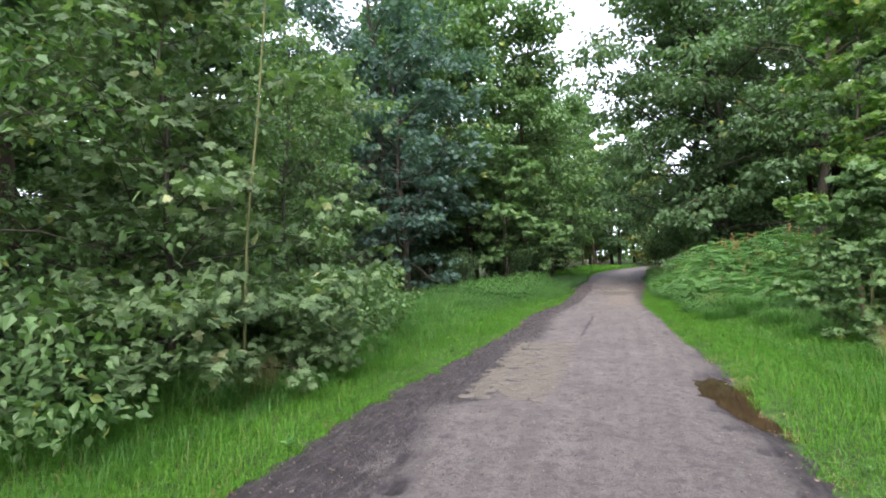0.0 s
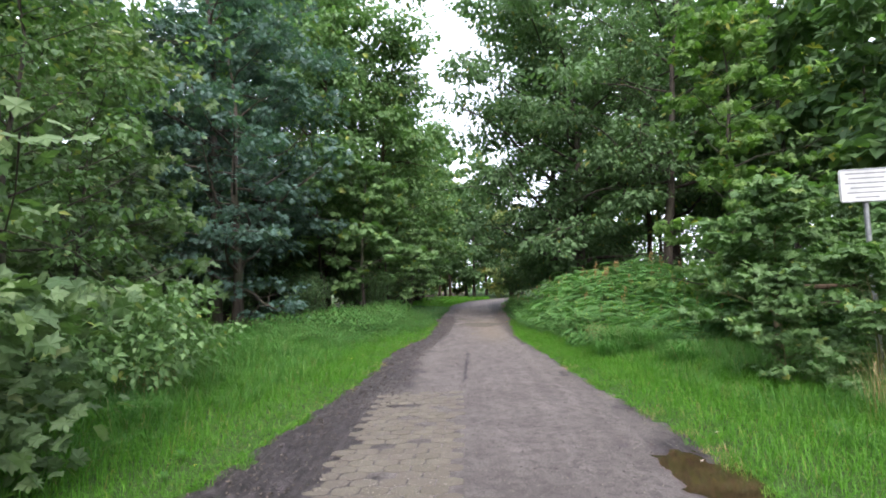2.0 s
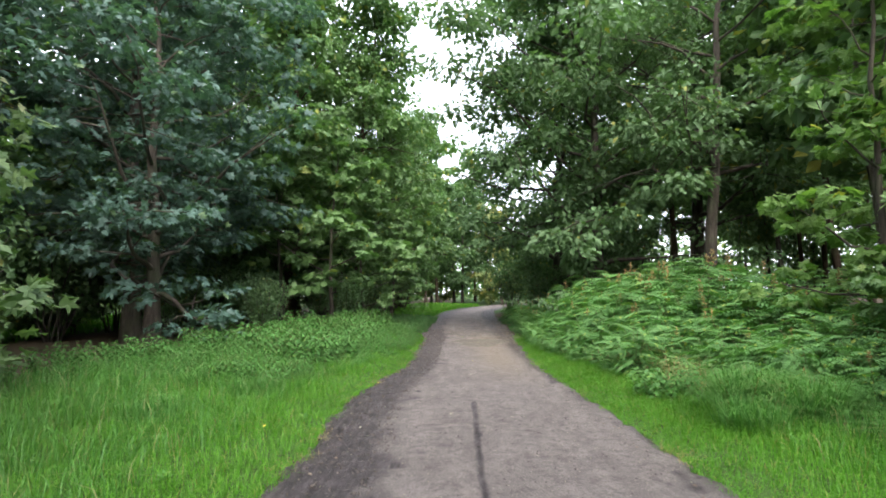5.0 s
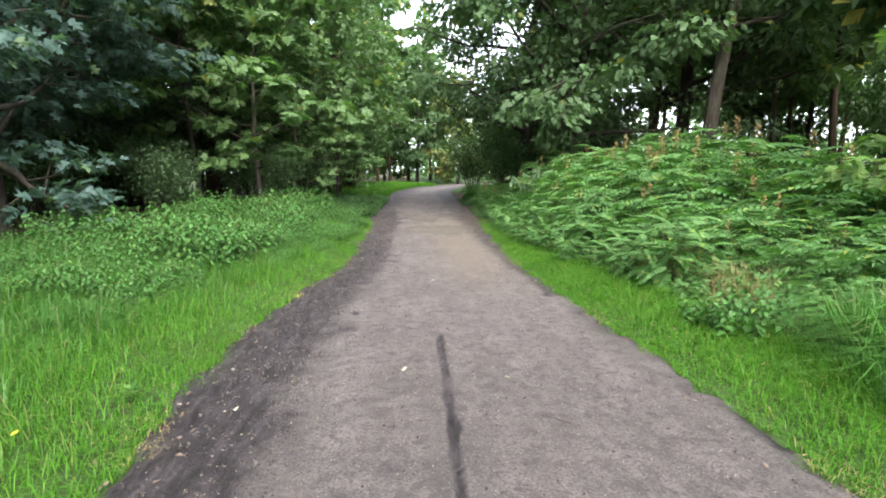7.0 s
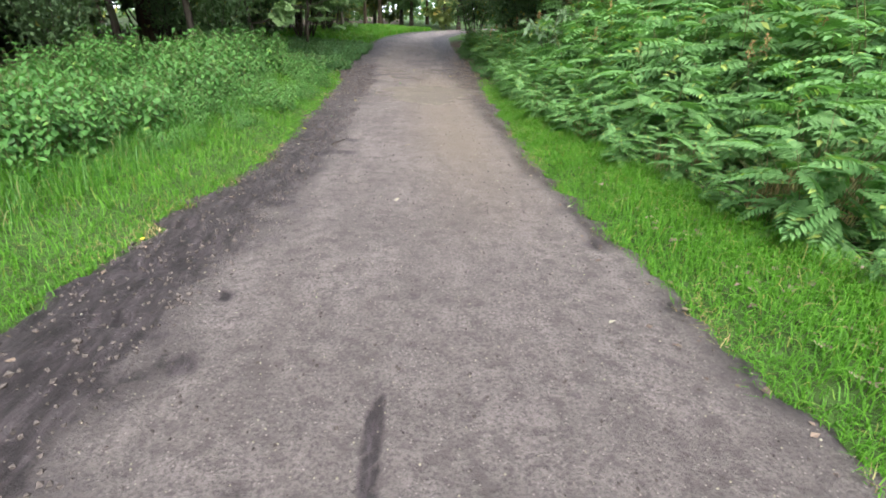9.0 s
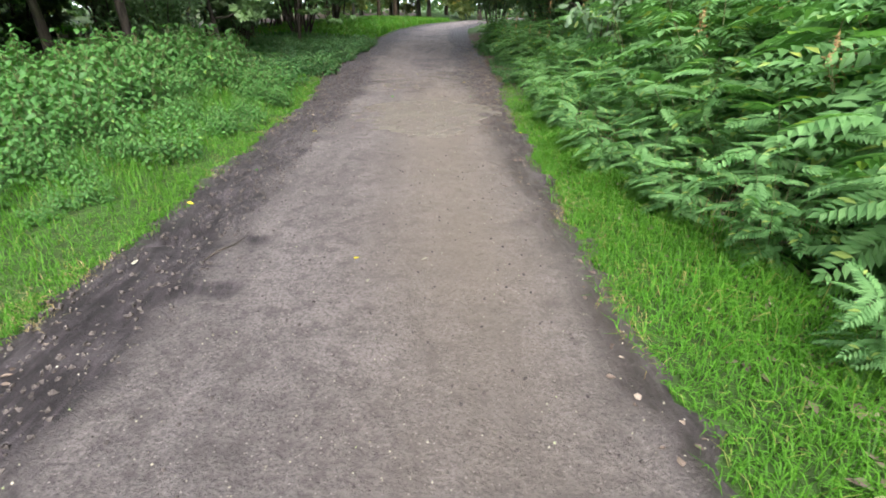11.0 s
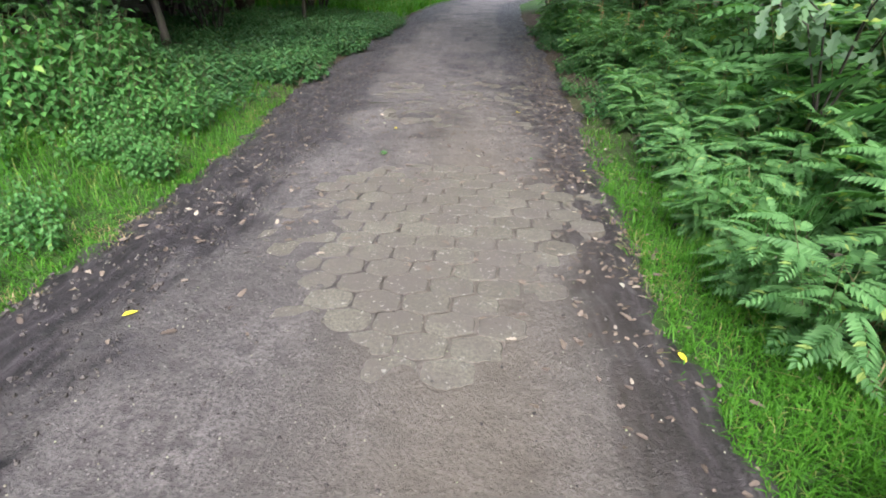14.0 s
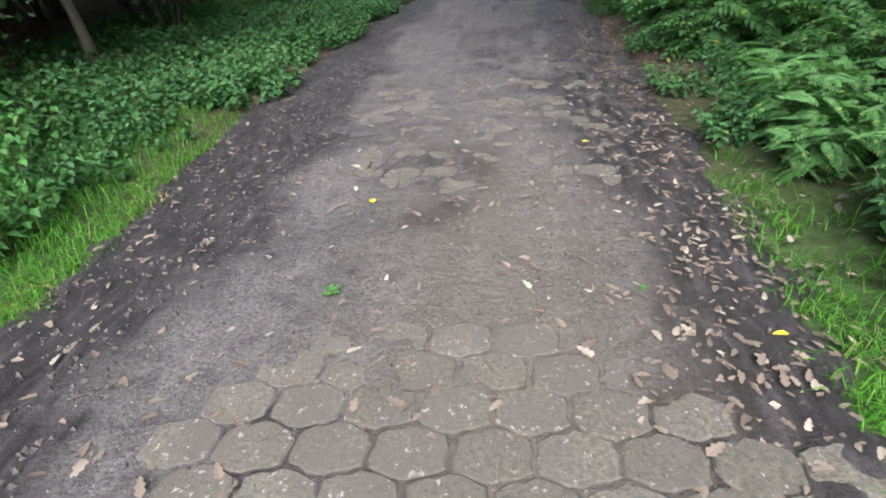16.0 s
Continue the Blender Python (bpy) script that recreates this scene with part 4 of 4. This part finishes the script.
# left verge
y = r.uniform(-1, 26, 98000)
x = edge_left(y) + 0.06 - 3.9 * r.random(98000) ** 1.6
keep = r.random(98000) < np.interp(y, [-1, 23, 27], [1, 0.95, 0.35])
x, y = x[keep], y[keep]
out = edge_left(y) - x
grass("lawn_grass", "bright green grass on the verge beside the path", M_GRASS, x, y, np.interp(out, [0, 0.5, 1.6], [0.07, 0.16, 0.3]) * (0.7 + 0.6 * patchy(x, y, 1)), 0.003, 16, 1.4)
y = r.uniform(0, 20, 40000)
x = edge_left(y) - 0.75 - 4.0 * r.random(40000)
keep = patchy(x, y, 2) > 0.15
grass("tall_grass", "tall green meadow grass on the verge", M_TALL, x[keep], y[keep], np.interp((edge_left(y) - x)[keep], [0.9, 2.4], [0.28, 0.5]), 0.0036, 17, 1.0)
# right verge
y = r.uniform(1.5, 24.5, 72000)
reach = np.interp(y, [1.5, 10, 13, 18, 20, 24.5], [3.6, 2.2, 1.1, 0.8, 0.55, 0.36])
x = edge_right(y) - 0.05 + reach * r.random(72000) ** 1.2
keep = r.random(72000) < np.interp(y, [1.5, 20, 22.3, 23.6], [1, 1, 0.5, 0.04])
x, y = x[keep], y[keep]
grass("lawn_grass", "bright green grass strip beside the path", M_GRASS, x, y, np.interp(x - edge_right(y), [0, 0.3, 1.0, 2.5], [0.06, 0.13, 0.22, 0.34]), 0.003, 18, 1.3)
y = r.uniform(2, 13.5, 20000)
x = edge_right(y) + 0.9 + 3.4 * r.random(20000)
keep = patchy(x, y, 3) > 0.3
grass("tall_grass", "tall blue-green grass before the maple saplings", M_TALL, x[keep], y[keep], np.interp((x - edge_right(y))[keep], [0.9, 2.4], [0.25, 0.5]), 0.0036, 19, 1.0)
# thin grass and straw creeping over the path edges
n = 15000
y = r.uniform(0, 25, n)
left = r.random(n) < 0.5
x = np.where(left, edge_left(y) + 0.16 - 0.3 * r.random(n), edge_right(y) - 0.14 + 0.28 * r.random(n))
keep = value_noise(x, y, 0.25, 21) > -0.15
grass("lawn_grass", "short grass creeping over the path edge", M_GRASS, x[keep], y[keep], 0.085, 0.0027, 41, 1.4)
keep = value_noise(x, y, 0.3, 22) > 0.35
grass("dry_grass", "dry straw at the trodden path edge", M_STRAW, x[keep] + 0.02, y[keep] + 0.03, 0.06, 0.0022, 42, 1.8)
# arching tufts
for i, (tx, ty, n, h) in enumerate(((2.55, 12.7, 900, 0.75), (2.9, 12.3, 700, 0.7), (2.2, 12.1, 500, 0.55), (1.85, 22.2, 260, 0.5), (3.0, 10.8, 600, 0.6), (-4.5, 4.2, 420, 0.6), (-4.7, 6.2, 420, 0.65), (-4.2, 7.7, 300, 0.5), (-4.9, 2.9, 420, 0.6), (-4.3, 9.4, 300, 0.5), (-4.0, 5.1, 260, 0.45), (-4.3, 12.5, 260, 0.5), (-3.8, 14.2, 240, 0.45), (-4.8, 15.5, 300, 0.5))):
    a, q = r.uniform(0, 6.28, n), 0.3 * np.sqrt(r.random(n))
    grass("grass_tuft", "arching tuft of long grass", M_TALL, tx + q * np.cos(a), ty + q * np.sin(a), h, 0.0045, 30 + i, 1.25, 1.4)
for i, (tx, ty, n, h) in enumerate(((3.55, 7.3, 160, 0.8), (2.3, 19.0, 200, 0.4), (2.4, 15.6, 260, 0.45), (2.15, 20.4, 160, 0.35), (-4.6, 5.0, 300, 0.6), (-5.0, 9.0, 260, 0.6), (1.95, 18.2, 90, 0.3), (2.0, 21.0, 120, 0.32), (2.6, 14.4, 260, 0.5), (3.0, 15.8, 200, 0.6), (2.2, 16.9, 140, 0.4))):
    a, q = r.uniform(0, 6.28, n), 0.35 * np.sqrt(r.random(n))
    grass("dry_grass_tuft", "straw-coloured dry grass stems", M_STRAW, tx + q * np.cos(a), ty + q * np.sin(a), h, 0.003, 50 + i, 0.6)
# far sunlit grass at the bend
y = r.uniform(37, 62, 16000)
x = edge_left(y) - 0.1 - 6 * r.random(16000) ** 1.3
grass("lawn_grass", "sunlit grass at the bend of the path", M_GRASS, x, y, 0.4, 0.02, 60, 0.8)
y = r.uniform(10, 45, 15000)
x = r.uniform(-36, -15, 15000)
grass("meadow_grass", "light meadow grass beyond the trees", M_GRASS, x, y, 0.45, 0.025, 61, 0.8)

# oak sapling with pale leaves over the shrubs, low weeds
oakling = thing("oak_sapling", "small oak sapling with pale grey-green lobed leaves", "tree")
lv = Soup()
tips = []
for k in range(7):
    a = k * 0.9 + 1.6
    p = np.array([(0, 0, -0.05), (0.04 * math.cos(a), 0.04 * math.sin(a), 0.5), (0.2 * math.cos(a), 0.2 * math.sin(a), 0.85 + 0.05 * k), (0.5 * math.cos(a), 0.5 * math.sin(a), 1.0 + 0.06 * k)])
    s = Soup()
    tube(s, p, [0.009, 0.007, 0.005, 0.002], 5)
    part("stem", s.mesh("stem", True), M_BARK, oakling)
    w = r.uniform(1.6, 3.0, 16)
    tips.append(np.column_stack([np.interp(w, np.arange(4), p[:, i]) for i in range(3)]) + r.normal(0, 0.05, (16, 3)))
tips = np.concatenate(tips)
n = len(tips)
lv.stamp(OAK, tips, turned(r.normal(0, 0.8, (n, 3)) + [-0.3, -0.3, -0.2], r.normal(0, 0.35, (n, 3)) + [0, -0.4, 1]), r.uniform(0.09, 0.14, n))
part("foliage", lv.mesh("foliage"), M_PALE_OAK, oakling)
oakling.matrix_basis = at_pose(2.5, 22.9, 0, 1.15)
weed = thing("broadleaf_weed", "small broad-leaved weed in the grass", "weed", "weeds")
lv = Soup()
a = np.arange(9) * 2.4
lv.stamp(OVATE_NEAR, np.column_stack([0.01 * np.cos(a), 0.01 * np.sin(a), 0.02 + 0.01 * np.arange(9)]), turned(np.column_stack([np.cos(a), np.sin(a), 0.5 + 0 * a]), np.tile([[0, 0, 1.0]], (9, 1))), np.linspace(0.13, 0.07, 9))
part("foliage", lv.mesh("foliage"), M_NETTLE, weed)
weed.matrix_basis = at_pose(-3.0, 3.6, 0, 0.8)
for k in range(22):
    y = r.uniform(2.2, 13)
    x = edge_left(y) - r.uniform(0.15, 2.2) if k % 3 else edge_right(y) + r.uniform(0.2, 1.2)
    copy_thing(weed, at_pose(float(x), y, r.uniform(0, 360), r.uniform(0.4, 0.8), 0.05))
for x, y, k in ((-0.45, 23.4, 0.45), (0.75, 23.45, 0.2), (-1.45, 19.8, 0.2)):
    ob = copy_thing(weed, at_pose(x, y, 70, k))
    ob.location.z = float(path_z(x, y))
    tagged(ob, "small green weed growing through the path")

# ---- sign ----
sign = thing("sign", "white rectangular notice sign on a grey post among saplings", "sign")
bm = bmesh.new()
bmesh.ops.create_cube(bm, size=1, matrix=Matrix.Diagonal((0.6, 0.012, 0.42, 1)))
bmesh.ops.bevel(bm, geom=[e for e in bm.edges if abs(e.verts[0].co.y - e.verts[1].co.y) > 0.005], offset=0.025, segments=3, affect="EDGES")
me = bpy.data.meshes.new("panel")
bm.to_mesh(me)
panel = part("panel", me, M_SIGN, sign, "white enamel panel with grey rim")
panel.location = (0, 0, 2.24)
s = Soup()
tube(s, [(0, 0.04, -0.3), (0, 0.04, 1.2), (0, 0.04, 2.42)], [0.03, 0.03, 0.03], 12)
part("post", s.mesh("post", True), M_METAL, sign, "galvanised grey post")
s = Soup()
corner = [(-0.29, 2.04), (0.29, 2.04), (0.29, 2.44), (-0.29, 2.44), (-0.29, 2.04)]
for (x0, z0), (x1, z1) in zip(corner[:-1], corner[1:]):
    tube(s, [(x0, -0.008, z0), (x1, -0.008, z1)], [0.007, 0.007], 4)
part("rim", s.mesh("rim"), M_METAL, sign, "grey rim")
for i, (z, w) in enumerate(((2.39, 0.46), (2.33, 0.4), (2.27, 0.48), (2.21, 0.36), (2.15, 0.44), (2.09, 0.26))):
    s = Soup().put([(-w / 2, -0.0085, z - 0.008), (w / 2, -0.0085, z - 0.008), (w / 2, -0.0085, z + 0.008), (-w / 2, -0.0085, z + 0.008)], [(0, 1, 2), (0, 2, 3)])
    part("text_line", s.mesh("text_line"), M_PRINT, sign, "unreadable line of print")
sign.matrix_basis = at_pose(4.4, 8.65, -8, 1.0, 0.2)
rail = thing("fence_rail", "weathered brown wooden rail on two short posts", "fence")
for name, p0, p1, rad in (("rail", (-1.5, 0, 1.12), (1.6, 0.05, 1.14), 0.04), ("post", (-1.3, 0.05, -0.2), (-1.3, 0.05, 1.2), 0.05), ("post", (1.4, 0.1, -0.2), (1.4, 0.1, 1.2), 0.05)):
    s = Soup()
    tube(s, [p0, tuple((a + b2) / 2 for a, b2 in zip(p0, p1)), p1], [rad] * 3, 8)
    part(name, s.mesh(name, True), M_WOOD, rail)
rail.matrix_basis = at_pose(5.4, 10.0, -4)

# sapling stem through the near bush
s, lv = Soup(), Soup()
p = np.array([(0, 0, -0.1), (0.03, 0.05, 1.0), (0.12, 0.05, 2.2), (0.3, 0.1, 3.6), (0.52, 0.1, 5.4), (0.6, 0.1, 6.6)])
tube(s, p, [0.022, 0.02, 0.018, 0.015, 0.01, 0.004], 6)
n = 200
w = r.uniform(2, 5, n)
pos = np.column_stack([np.interp(w, np.arange(6), p[:, i]) for i in range(3)]) + r.normal(0, 0.28, (n, 3))
lv.stamp(OVATE, pos, turned(r.normal(0, 1, (n, 3)), r.normal(0, 0.5, (n, 3)) + [0, 0, 1]), r.uniform(0.06, 0.12, n))
stem = thing("sapling", "slender pale sapling stem with sparse grey-green leaves", "tree")
part("trunk", s.mesh("trunk", True), M_STEM, stem)
part("foliage", lv.mesh("foliage"), M_BUSH, stem)
stem.matrix_basis = at_pose(-4.4, 4.6)

# ---- path litter ----
r = np.random.default_rng(23)


def litter(name, label, mat, x, y, size, shape, seed):
    r = np.random.default_rng(seed)
    n = len(x)
    z = np.where((x > edge_left(y)) & (x < edge_right(y)), path_z(x, y) + 0.006, ground_z(x, y) + 0.03)
    a = r.uniform(0, 6.28, n)
    along = np.column_stack([np.cos(a), np.sin(a), r.normal(0, 0.12, n)])
    s = Soup().stamp(shape, np.column_stack([x, y, z]), turned(along, r.normal(0, 0.13, (n, 3)) + [0, 0, 1]), size * r.uniform(0.5, 1.3, n))
    me = s.mesh(name)
    me.materials.append(mat)
    return tagged(new(name, me), label, "leaf litter", "", "stuff")


n = 4600
y = r.uniform(18.5, 34, n)
x = edge_right(y) - 0.26 + r.normal(0, 0.2, n)
keep = r.random(n) < np.interp(y, [18.5, 21, 23, 25], [0.05, 0.18, 0.6, 1])
litter("leaf_litter", "brown fallen leaves along the shaded path edge", M_LITTER, x[keep], y[keep], 0.044, OAK, 71)
n = 4600
y = r.uniform(21, 37, n)
x = edge_left(y) + (edge_right(y) - edge_left(y)) * r.random(n)
keep = r.random(n) < np.interp(y, [21, 22.5, 25], [0.08, 0.5, 1])
litter("leaf_litter", "scattered brown fallen leaves on the path", M_LITTER, x[keep], y[keep], 0.052, OAK, 72)
n = 1400
y = r.uniform(13.5, 26, n)
x = edge_right(y) + r.uniform(0.25, 1.3, n)
litter("leaf_litter", "brown leaves and stalks under the shrubs", M_LITTER, x, y, 0.06, OVATE, 74)
n = 500
y = r.uniform(1, 24, n)
x = edge_left(y) + (edge_right(y) - edge_left(y)) * np.where(r.random(n) < 0.5, 0.12 * r.random(n), 1 - 0.1 * r.random(n))
litter("leaf_litter", "small fallen leaves at the path edges", M_LITTER, x, y, 0.045, OVATE, 73)
n = 5200
y = r.uniform(3, 27, n)
x = edge_left(y) + (edge_right(y) - edge_left(y)) * r.random(n)
s = Soup()
ico = (np.array([(1, 0, 0), (-1, 0, 0), (0, 1, 0), (0, -1, 0), (0, 0, 0.7), (0, 0, -0.7)], np.float32), np.array([(0, 2, 4), (2, 1, 4), (1, 3, 4), (3, 0, 4), (2, 0, 5), (1, 2, 5), (3, 1, 5), (0, 3, 5)]))
s.stamp(ico, np.column_stack([x, y, path_z(x, y) + 0.002]), turned(r.normal(0, 1, (n, 3)), r.normal(0, 1, (n, 3))), r.uniform(0.002, 0.0058, n))
me = s.mesh("grit")
me.materials.append(M_PALE)
tagged(new("grit", me), "pale grit and crumbs on the path", "gravel", "", "stuff")
n = 8500
y = r.uniform(2, 28, n)
q = np.where(r.random(n) < 0.55, 0.25 * r.random(n), r.random(n))
x = edge_left(y) + (edge_right(y) - edge_left(y)) * q
s = Soup()
s.stamp(ico, np.column_stack([x, y, path_z(x, y) + 0.001]), turned(r.normal(0, 1, (n, 3)), r.normal(0, 1, (n, 3))), r.uniform(0.004, 0.015, n) * np.where(q < 0.25, 1.3, 0.8))
me = s.mesh("soil_crumbs")
me.materials.append(M_CLOD)
tagged(new("soil_crumbs", me), "dark crumbs of trodden mud on the path", "soil", "", "stuff")
# leaves that can be told apart
lone_yellow, lone_pale = Soup().put(*OVATE_NEAR).mesh("fallen_leaf"), Soup().put(*OAK).mesh("fallen_leaf")
lone_yellow.materials.append(M_YELLOW)
lone_pale.materials.append(M_PALE)
LONE_YELLOW = [(-0.39, 18.06), (-1.74, 19.06), (-2.14, 15.54), (1.1, 21.15), (-1.23, 21.18), (-2.89, 12.26), (0.75, 25.0), (-0.1, 26.3), (-2.9, 6.5), (1.15, 23.2), (-0.45, 24.2)]
LONE_PALE = [(-0.02, 18.05), (-1.66, 19.08), (0.59, 14.46), (-0.48, 16.28), (-2.2, 13.35), (-1.96, 12.76), (-0.15, 12.97), (-0.88, 13.24), (-0.3, 17.8), (0.72, 24.55), (-0.9, 19.2), (-0.5, 15.9), (0.9, 16.1), (-1.4, 20.6), (-1.6, 18.1), (0.3, 23.5), (-0.6, 24.4), (1.6, 7.1), (1.35, 6.8), (1.0, 21.6), (-2.5, 5.3)]
for spots_, mesh_, word in ((LONE_YELLOW, lone_yellow, "bright yellow"), (LONE_PALE, lone_pale, "pale dry")):
    for x, y in spots_:
        ob = tagged(new("fallen_leaf", mesh_), word + " fallen leaf lying on the ground", "leaf", "fallen leaves")
        z = float(path_z(x, y)) + 0.008 if edge_left(y) < x < edge_right(y) else ground_z(x, y) + 0.12
        ob.matrix_basis = pose(x, y, z, r.uniform(-8, 8), r.uniform(-8, 8), r.uniform(0, 360)) @ Matrix.Scale(r.uniform(0.045, 0.07), 4)
# twigs
for x, y, a, k in ((-1.15, 18.25, 60, 0.35), (-0.75, 25.2, 10, 0.3), (-0.5, 24.7, 60, 0.15), (0.0, 12.4, 140, 0.2), (0.2, 16.0, 80, 0.18), (-1.1, 22.9, 20, 0.2)):
    s = Soup()
    tube(s, [(-0.5, 0, 0), (-0.2, 0.05, 0.01), (0.1, 0.0, 0.012), (0.5, 0.1, 0.0)], [0.018, 0.016, 0.012, 0.006], 5)
    me = s.mesh("twig", True)
    me.materials.append(M_BARK)
    ob = tagged(new("twig", me), "thin dry twig lying on the path", "twig", "twigs")
    ob.matrix_basis = pose(x, y, float(path_z(x, y)) + 0.006, 0, 0, a) @ Matrix.Scale(k, 4)

# ---- paving stones that show through the dirt ----
W, PITCH = 0.225, 0.148


def paver_mesh(seed):
    """A wavy six-sided concrete stone with worn, rounded edges."""
    r = np.random.default_rng(seed)
    side = [(0.0, 0.088), (W * 0.2, 0.083), (W * 0.36, 0.064), (W * 0.47, 0.052), (W * 0.505, 0.018), (W * 0.465, -0.02), (W * 0.47, -0.05), (W * 0.3, -0.07), (W * 0.14, -0.073)]
    o = np.array(side + [(-x, -y) for x, y in side]) * 0.975 + r.normal(0, 0.0018, (2 * len(side), 2))
    n = len(o)
    top = np.column_stack([o * 0.94, r.normal(0, 0.0007, n)])
    mid = np.column_stack([o, np.full(n, -0.006)])
    low = np.column_stack([o, np.full(n, -0.05)])
    v = np.concatenate([top, mid, low, [[0, 0, 0.001]]])
    f = [(3 * n, (i + 1) % n, i) for i in range(n)]
    for k in (0, n):
        for i in range(n):
            j = (i + 1) % n
            f += [(k + j, k + n + i, k + i), (k + j, k + n + j, k + n + i)]
    me = Soup().put(v, [(a, c, b2) for a, b2, c in f]).mesh("paving_stone")
    me.materials.append(M_PAVER)
    return me


paver_kinds = [paver_mesh(90 + i) for i in range(8)]
r = np.random.default_rng(33)


def lay(label, x0, x1, y0, y1, reach, gaps, sink):
    """Rows of stones between the given bounds; reach(x, y) says how far inside the patch a stone lies."""
    bed_ = thing("pavement", label, "paving")
    bed_["kind"] = "structure"
    for row, y in enumerate(np.arange(y0, y1, PITCH)):
        for col in range(int((x1 - x0) / W) + 1):
            x = x0 + col * W + (row % 2) * W / 2 + 0.012 * math.sin(1.7 * y)
            if reach(x, y) + r.uniform(-0.08, 0.1) < 0 or r.random() < gaps:
                continue
            ob = new("paving_stone", paver_kinds[int(r.integers(8))])
            ob.parent = bed_
            ob.matrix_basis = pose(x + r.normal(0, 0.002), y + r.normal(0, 0.002), float(bed_z(x, y)) + sink + r.normal(0, 0.0008), r.normal(0, 0.3), r.normal(0, 0.3), r.normal(0, 0.8))


def main_reach(x, y):
    return float(np.interp(y, [20.9, 21.3, 21.8, 22.4, 22.8, 23.2], [0.05, 0.4, 0.65, 0.85, 0.85, 0.35])) + 0.12 - abs(x - 0.06 + 0.1 * math.sin(3 * y))


lay("patch of worn wavy concrete paving stones in the path", -1.4, 1.3, 20.95, 23.2, main_reach, 0.0, 0.0)
lay("half-buried concrete paving stones in the path", -1.8, -0.7, 5.6, 9.6, lambda x, y: 1.0, 0.1, 0.0)
lay("sunken concrete paving stones under trodden earth", -0.8, 1.0, 24.3, 26.7, lambda x, y: 0.9 - abs(x - 0.1), 0.1, -0.005)
